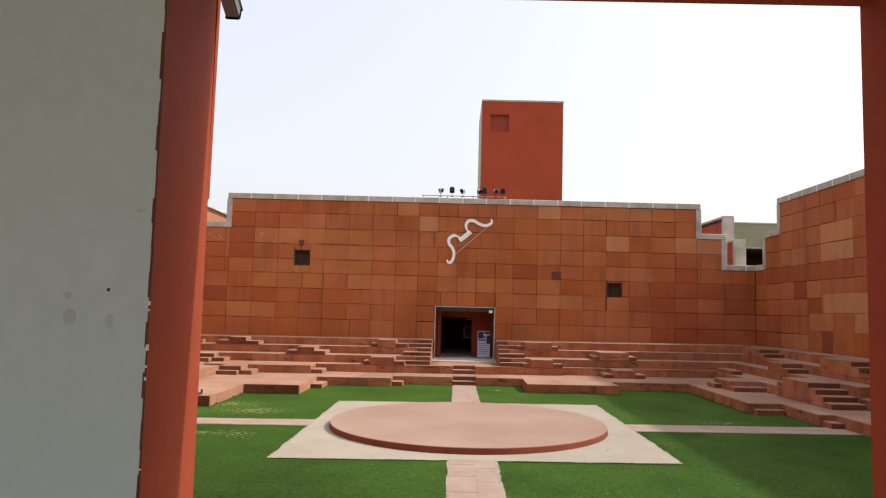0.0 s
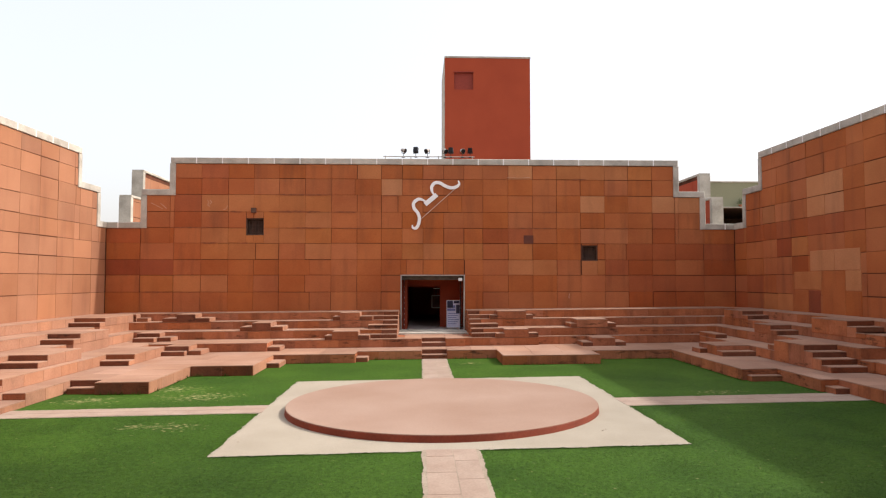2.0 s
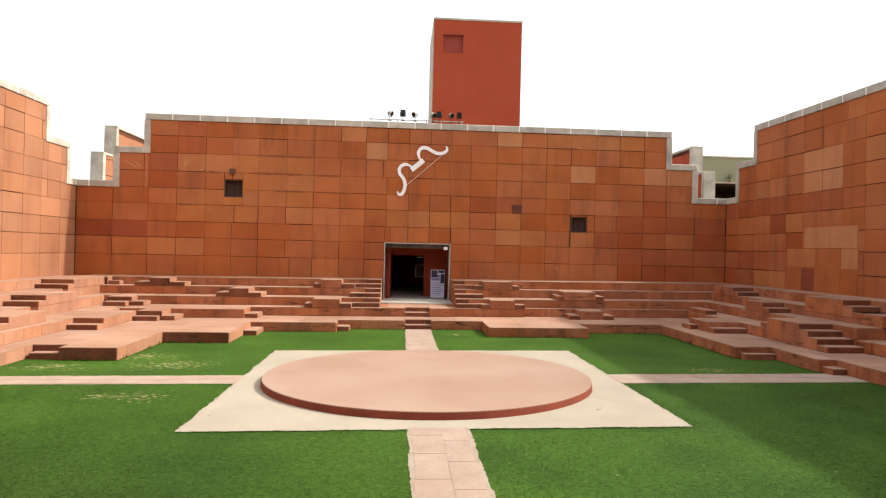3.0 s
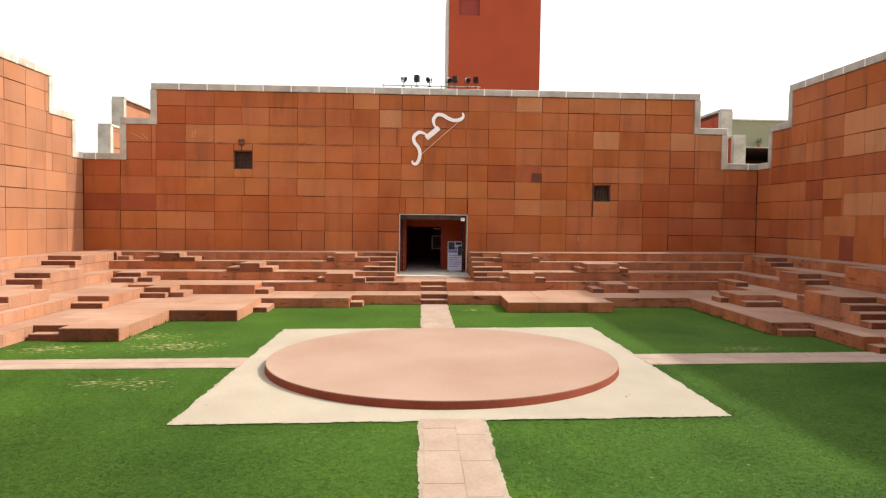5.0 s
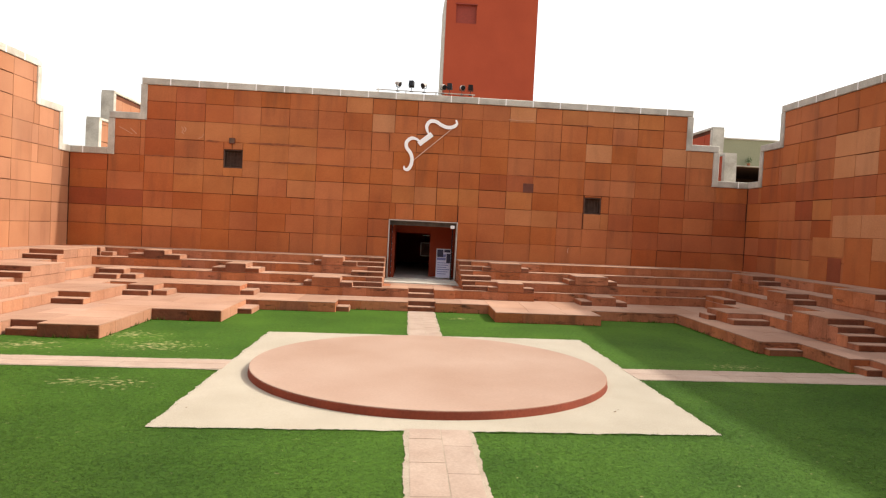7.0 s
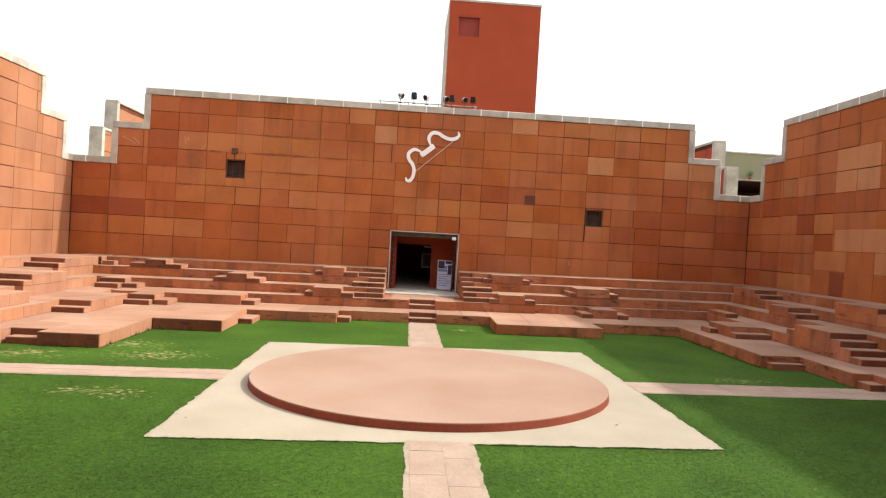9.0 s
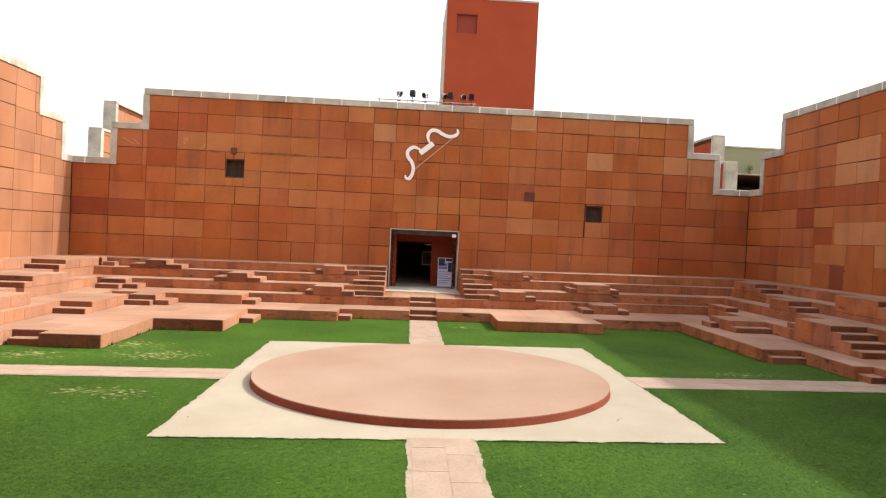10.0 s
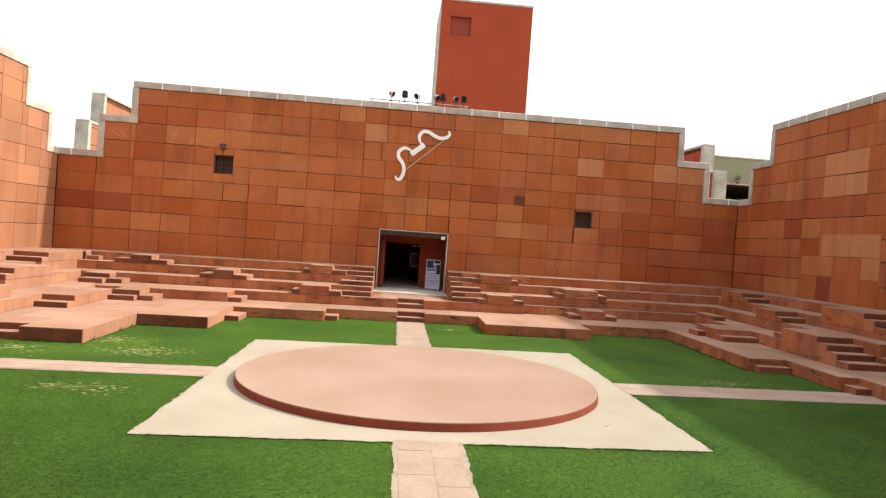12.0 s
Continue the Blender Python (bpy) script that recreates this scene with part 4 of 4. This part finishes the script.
bm = boxes((-0.36, 0.36, -0.055, 0.0, -0.11, 0.11), bevel=0.01)
bmesh.ops.transform(bm, matrix=pose(-0.06, 0, 6.82, 0, -40, 0), verts=bm.verts)
part("grip", bm, EMBLEM, bow)
part("string", ribbon([(-0.64, 5.8), (1.1, 7.36)], 0.035, 0.03), CORD, bow)

wf = bpy.data.objects["wall_far"]
# sooty smears along weathered joints: from, to along the wall, height, width
for x0, x1, z, w in ((-7.6, -5.2, 6.23, 0.09), (-4.6, -3.5, 6.22, 0.07), (-7.3, -4.7, 7.02, 0.07), (-6.6, -5.0, 5.47, 0.06), (-4.2, -3.0, 5.46, 0.05), (-8.9, -8.5, 4.76, 0.06), (-10.7, -9.9, 4.76, 0.07), (-10.9, -10.3, 5.48, 0.07),
                     (-11.9, -10.9, 5.48, 0.06), (-9.4, -8.8, 6.22, 0.08), (-2.3, -1.5, 7.0, 0.05), (5.2, 6.1, 6.24, 0.06), (6.6, 7.3, 7.8, 0.07), (4.0, 5.6, 5.48, 0.045), (8.2, 9.3, 5.48, 0.05), (-13.4, -12.4, 2.5, 0.06)):
    n = max(4, int((x1 - x0) / 0.12))
    line = [(x0 + (x1 - x0) * i / n, z + 0.25 * w * noise.noise((x0 + i * 0.9, z, 3))) for i in range(n + 1)]
    ob = part("joint_stain", ribbon(line, w, 0.006), SOOT, wf)
    ob.matrix_basis = pose(0, -0.007, 0)

# lime scribbles left on the cladding by rain
for x, z, run in ((-10.42, 6.62, ((0, 0.14), (0.08, 0.02), (0.02, -0.08), (0.12, -0.16))), (-10.3, 6.66, ((0, 0.1), (0.07, 0.0), (0.0, -0.1))), (-9.6, 6.36, ((0.1, 0.16), (0.06, 0.02), (-0.1, -0.06))),
                  (-12.75, 6.48, ((-0.25, 0.14), (0.0, 0.02), (0.3, -0.14))), (-12.4, 6.46, ((-0.16, 0.14), (0.12, -0.1))), (3.62, 7.86, ((-0.1, 0.02), (0.5, 0.0), (1.0, 0.03))), (6.42, 2.3, ((0.03, 0.12), (0.0, -0.02), (0.02, -0.1)))):
    ob = part("lime_stain", ribbon([(x + a, z + b) for a, b in spline(run, 4)], 0.03, 0.008), SALT, wf)
    ob.matrix_basis = pose(0, -0.008, 0)


# floodlights on the wall top
def floodlight(x, y, z, turn, tip, round_head):
    f = root("floodlight", "small black floodlight on a pipe over the wall coping", "floodlight", pose(x, y, z, 0, 0, turn) @ Matrix.Scale(0.74, 4), group="floodlights on the wall")
    bm = bmesh.new()
    cyl(bm, (0, 0, -0.02), (0, 0, 0.26), 0.018, seg=10)
    part("post", bm, DARKMETAL, f)
    part("base_plate", boxes((-0.08, 0.08, -0.08, 0.08, -0.02, 0.01)), DARKMETAL, f)
    part("yoke", boxes((-0.17, -0.15, -0.02, 0.02, 0.24, 0.46), (0.15, 0.17, -0.02, 0.02, 0.24, 0.46), (-0.17, 0.17, -0.02, 0.02, 0.23, 0.26)), DARKMETAL, f)
    bm = bmesh.new()
    if round_head:
        cyl(bm, (0, -0.16, 0), (0, 0.14, 0), 0.16, 0.09, 20)
    else:
        box(bm, -0.14, 0.14, -0.12, 0.14, -0.16, 0.18, 0.02)
    head = part("head", bm, GREYMETAL if round_head else DARKMETAL, f)
    head.matrix_basis = pose(0, 0, 0.44, tip, 0, 0)
    bm = bmesh.new()
    if round_head:
        cyl(bm, (0, -0.175, 0), (0, -0.16, 0), 0.145, seg=20)
    else:
        box(bm, -0.12, 0.12, -0.13, -0.12, -0.14, 0.16)
    part("lens", bm, DARKMETAL, head, "dark glass lens")


for x, dz, turn, tip, rh in ((-1.36, 0, 60, 20, True), (-0.77, 0.03, 160, 15, False), (-0.22, 0, -40, 25, True), (0.6, 0, 30, 30, True), (0.88, 0.02, 170, 0, False), (1.42, 0, 20, 20, True), (1.79, 0.02, 175, -10, False)):
    floodlight(x, 15.62, 8.83 + dz * 0.3, turn, tip, rh)
rail = root("light_rail", "thin metal pipe carrying the floodlight cables", "pipe", pose(0, 15.62, 8.86))
bm = bmesh.new()
cyl(bm, (-2.3, 0, 0.0), (2.0, 0, 0.0), 0.022, seg=8)
part("pipe", bm, GREYMETAL, rail)
for x in (-2.2, -1.0, 0.3, 1.9):
    part("clip", boxes((x - 0.02, x + 0.02, -0.03, 0.03, -0.14, 0.03)), GREYMETAL, rail)

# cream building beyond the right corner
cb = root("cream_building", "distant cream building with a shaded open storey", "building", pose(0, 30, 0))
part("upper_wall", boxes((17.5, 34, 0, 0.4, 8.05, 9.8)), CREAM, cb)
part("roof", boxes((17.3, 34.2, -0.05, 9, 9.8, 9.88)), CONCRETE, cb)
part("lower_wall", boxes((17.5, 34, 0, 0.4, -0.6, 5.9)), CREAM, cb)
# floor, ceiling and back are near black: the open storey's shade as colour
part("floor_slab", boxes((17.5, 34, 0.4, 8.6, 5.6, 5.9)), GRILLE_SHADE, cb)
part("ceiling_slab", boxes((17.5, 34, 0.4, 8.6, 8.05, 8.25)), GRILLE_SHADE, cb)
part("back_wall", boxes((17.5, 34, 8.6, 9, -0.6, 9.8)), GRILLE_SHADE, cb)
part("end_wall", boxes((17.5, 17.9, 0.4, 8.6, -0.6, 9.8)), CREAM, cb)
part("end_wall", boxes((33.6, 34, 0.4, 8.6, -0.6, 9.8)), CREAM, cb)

# ---- entrance behind the camera ----
NY0, NY1 = -16.4, YN
near = root("wall_near", "red plastered wall with the entrance opening", "wall", None, "structure")
EX0, EX0I, EX1, ETOP, EFLOOR = -1.642, -1.479, 1.36, 4.6, 1.62
bm = boxes((-15.5, EX0, NY0, NY1, -0.5, 8.4))
for v in bm.verts:
    if v.co.x > -5:
        v.co.x = (EX0I if v.co.y < NY0 + 0.1 else EX0) + (0.045 if v.co.z < 0 else -0.03)
part("wall_side", bm, TERRACOTTA, near)
part("plaster_lip", boxes((EX0 - 0.12, EX0 + 0.014, NY1 - 0.03, NY1 + 0.012, 3.62, 5.2), bevel=0.004), TERRACOTTA, near)
part("wall_side", boxes((EX1, 14.86, NY0, NY1, -0.5, 8.4)), TERRACOTTA, near)
part("lintel", boxes((EX0I, EX1, NY0, NY1, ETOP, 8.4)), TERRACOTTA, near)
part("coping", boxes((-15.5, 14.86, NY0 - 0.05, NY1 + 0.05, 8.4, 8.69), bevel=0.02), CONCRETE, near)
room = root("entrance_room", "plain off-white entrance room behind the opening", "room", None, "structure")
part("floor", boxes((-5, 5, -21.5, NY1 + 0.02, 1.3, EFLOOR)), FLOORSTONE, room)
part("ceiling", boxes((-5, 5, -21.5, NY0, 4.9, 5.1)), WHITEPLASTER, room)
bm = boxes((-5, EX0I, NY0 - 0.006, NY0 - 0.001, EFLOOR, 4.9))
for v in bm.verts:
    if v.co.x > -4:
        v.co.x = EX0I + 0.045 - 0.00843 * (v.co.z + 0.5)
part("wall", bm, WHITEPLASTER, room)
part("wall", boxes((EX1, 5, NY0 - 0.006, NY0 - 0.001, EFLOOR, 4.9)), WHITEPLASTER, room)
part("wall", boxes((-5.2, -5, -21.5, NY0, 1.3, 5.1)), WHITEPLASTER, room)
part("wall", boxes((5, 5.2, -21.5, NY0, 1.3, 5.1)), WHITEPLASTER, room)

# cracked seam where the white plaster meets the red paint, the shadow in its gap
# laid in as dark strips, with flakes broken off it
bm = bmesh.new()
seam = random.Random(12)
for k in range(40):
    z = EFLOOR + 0.02 + k * 0.08
    w = seam.uniform(0.002, 0.009)
    x = EX0I + 0.045 - 0.00843 * (z + 0.5)
    box(bm, x - w, x + 0.003, NY0 - 0.0082, NY0 - 0.0055, z, z + 0.081)
part("seam", bm, PLATE, room, "cracked seam, its shadow laid in as a dark strip")
for k in range(9):
    z = seam.uniform(1.9, 3.4)
    x = EX0I + 0.045 - 0.00843 * (z + 0.5)
    w, h = seam.uniform(0.003, 0.007), seam.uniform(0.006, 0.02)
    part("flake", boxes((x - 0.002, x + w, NY0 - 0.0095, NY0 - 0.0084, z, z + h)), MORTAR, room)

# security camera over the entrance
sc = root("security_camera", "grey bullet security camera on a wall bracket", "camera", pose(-1.635, -15.36, 4.64, -20, 0, 4))
part("body", boxes((-0.034, 0.034, -0.1, 0.09, -0.034, 0.034), bevel=0.008), CAMGREY, sc)
part("front_ring", boxes((-0.038, 0.038, 0.088, 0.102, -0.038, 0.038), bevel=0.006), DARKMETAL, sc)
bm = bmesh.new()
cyl(bm, (0, 0.1, 0), (0, 0.108, 0), 0.026, seg=20)
part("lens", bm, DARKMETAL, sc)
part("sunshield", boxes((-0.04, 0.04, -0.11, 0.115, 0.036, 0.044), bevel=0.003), CAMGREY, sc)
part("bracket", boxes((-0.016, 0.016, -0.16, -0.04, 0.044, 0.08), bevel=0.004), CAMGREY, sc)

hook = root("jamb_hook", "small rusty metal hook on the red door jamb", "hook", pose(-1.63, YN, 2.73) @ Matrix.Scale(0.45, 4))
part("plate", boxes((-0.03, 0.012, -0.04, 0.012, -0.05, 0.05), bevel=0.006), PLATE, hook)
bm = bmesh.new()
cyl(bm, (0.0, 0.01, 0.02), (0.03, 0.045, 0.02), 0.012, seg=10)
cyl(bm, (0.03, 0.045, 0.02), (0.03, 0.05, 0.06), 0.01, seg=10)
part("pin", bm, PLATE, hook)

part("ledge", boxes((17.5, 34, -0.5, 0.0, 8.0, 8.06)), CONCRETE, cb)
shrub = root("potted_shrub", "small green shrub in a pot on the cream building ledge", "plant", pose(21.45, 29.7, 8.06) @ Matrix.Scale(0.75, 4))
bm = bmesh.new()
cyl(bm, (0, 0, 0), (0, 0, 0.22), 0.1, 0.15, 16)
part("pot", bm, RISER, shrub)
bm = bmesh.new()
cyl(bm, (0, 0, 0.2), (0.02, 0, 0.5), 0.015, 0.01, 8)
part("stem", bm, LEAF, shrub)
rl = random.Random(4)
bm = bmesh.new()
for k in range(140):
    c = Vector((rl.gauss(0, 0.13), rl.gauss(0, 0.13), 0.48 + rl.gauss(0, 0.13)))
    m = Matrix.Translation(c) @ Euler((rl.uniform(0, 6), rl.uniform(0, 6), rl.uniform(0, 6))).to_matrix().to_4x4()
    w = rl.uniform(0.03, 0.06)
    bm.faces.new([bm.verts.new(m @ Vector(p)) for p in ((-w, 0, 0), (0, -w * 0.5, 0.01), (w, 0, 0), (0, w * 0.5, 0.01))])
part("foliage", bm, LEAF, shrub)

# hand-height marks and a screw hole on the inner plaster
for x, z, r, h, mat in ((-1.6, 3.18, 0.006, 1.0, INK), (-1.72, 3.09, 0.022, 1.2, SMUDGE), (-1.59, 3.08, 0.014, 1.7, SMUDGE), (-1.51, 3.44, 0.016, 0.35, SMUDGE), (-1.73, 3.16, 0.012, 1.0, SMUDGE)):
    bm = bmesh.new()
    rim = [bm.verts.new((r * math.cos(a * math.pi / 8) * (1 + 0.15 * noise.noise((a, x * 9, z))), 0, r * h * math.sin(a * math.pi / 8))) for a in range(16)]
    bm.faces.new(rim)
    ob = part("smudge", bm, mat, room)
    ob.matrix_basis = pose(x, NY0 - 0.0072, z)



# a few dry leaves blown onto the sand
def dry_leaf(x, y, turn, size):
    bm = bmesh.new()
    rows = []
    for i in range(7):
        t = i / 6
        w = size * 0.32 * math.sin(math.pi * (0.06 + 0.9 * t)) ** 0.8
        lift = size * 0.2 * (2 * t - 1) ** 2 + 0.004
        rows.append([bm.verts.new((size * (t - 0.5), s * w, lift + abs(s) * 0.35 * w)) for s in (-1, 0, 1)])
    for p, q in zip(rows, rows[1:]):
        for i in (0, 1):
            bm.faces.new((p[i], q[i], q[i + 1], p[i + 1]))
    leaf = new("dry_leaf", mesh_of(bm, "dry_leaf", DRYLEAF))
    leaf.matrix_world = TILT @ pose(x, y, 0.016, 0, 0, turn)
    tagged(leaf, "curled brown dry leaf lying on the pale sand", "leaf", "dry leaves")


for x, y, turn, size in ((3.02, -2.83, 30, 0.055), (3.12, -2.7, 110, 0.035), (-4.0, -3.27, 15, 0.04)):
    dry_leaf(x, y, turn, size)


# weeds along the foot of the terraces
def weeds(runs, count):
    """Upright ragged tufts scattered along lines (x0, y0, x1, y1) at the foot of the risers."""
    rw = np.random.default_rng(11)
    rows, faces = [], []
    for x0, y0, x1, y1 in runs:
        clumps = rw.random(7)
        for _ in range(count):
            t = np.clip(clumps[rw.integers(7)] + rw.normal(0, 0.035), 0, 1)
            x, y = x0 + t * (x1 - x0) + rw.normal(0, 0.02), y0 + t * (y1 - y0) - abs(rw.normal(0, 0.03))
            a, h, w = rw.uniform(0, 6.28), rw.uniform(0.03, 0.13), rw.uniform(0.006, 0.014)
            i = len(rows)
            rows += [(x - math.cos(a) * w, y - math.sin(a) * w, -0.01), (x + math.cos(a) * w, y + math.sin(a) * w, -0.01), (x + rw.normal(0, 0.04), y + rw.normal(0, 0.04), h)]
            faces.append((i, i + 1, i + 2))
    me = bpy.data.meshes.new("weeds")
    me.from_pydata(rows, [], faces)
    me.materials.append(GRASS)
    return me


w_ob = new("weeds", weeds(((-7.9, 5.97, -6.0, 5.97), (-6.1, 9.02, -3.0, 9.02), (-2.4, 9.92, -0.6, 9.92), (0.6, 9.92, 2.3, 9.92), (2.4, 7.85, 5.8, 7.85), (5.9, 9.17, 8.8, 9.17), (-9.3, 2.6, -8.0, 2.6), (-7.9, 2.7, -7.9, 5.9), (8.86, 3.6, 8.86, 9.1)), 45))
w_ob.matrix_world = TILT
tagged(w_ob, "ragged weeds at the foot of the terrace risers", "weeds", kind="stuff")
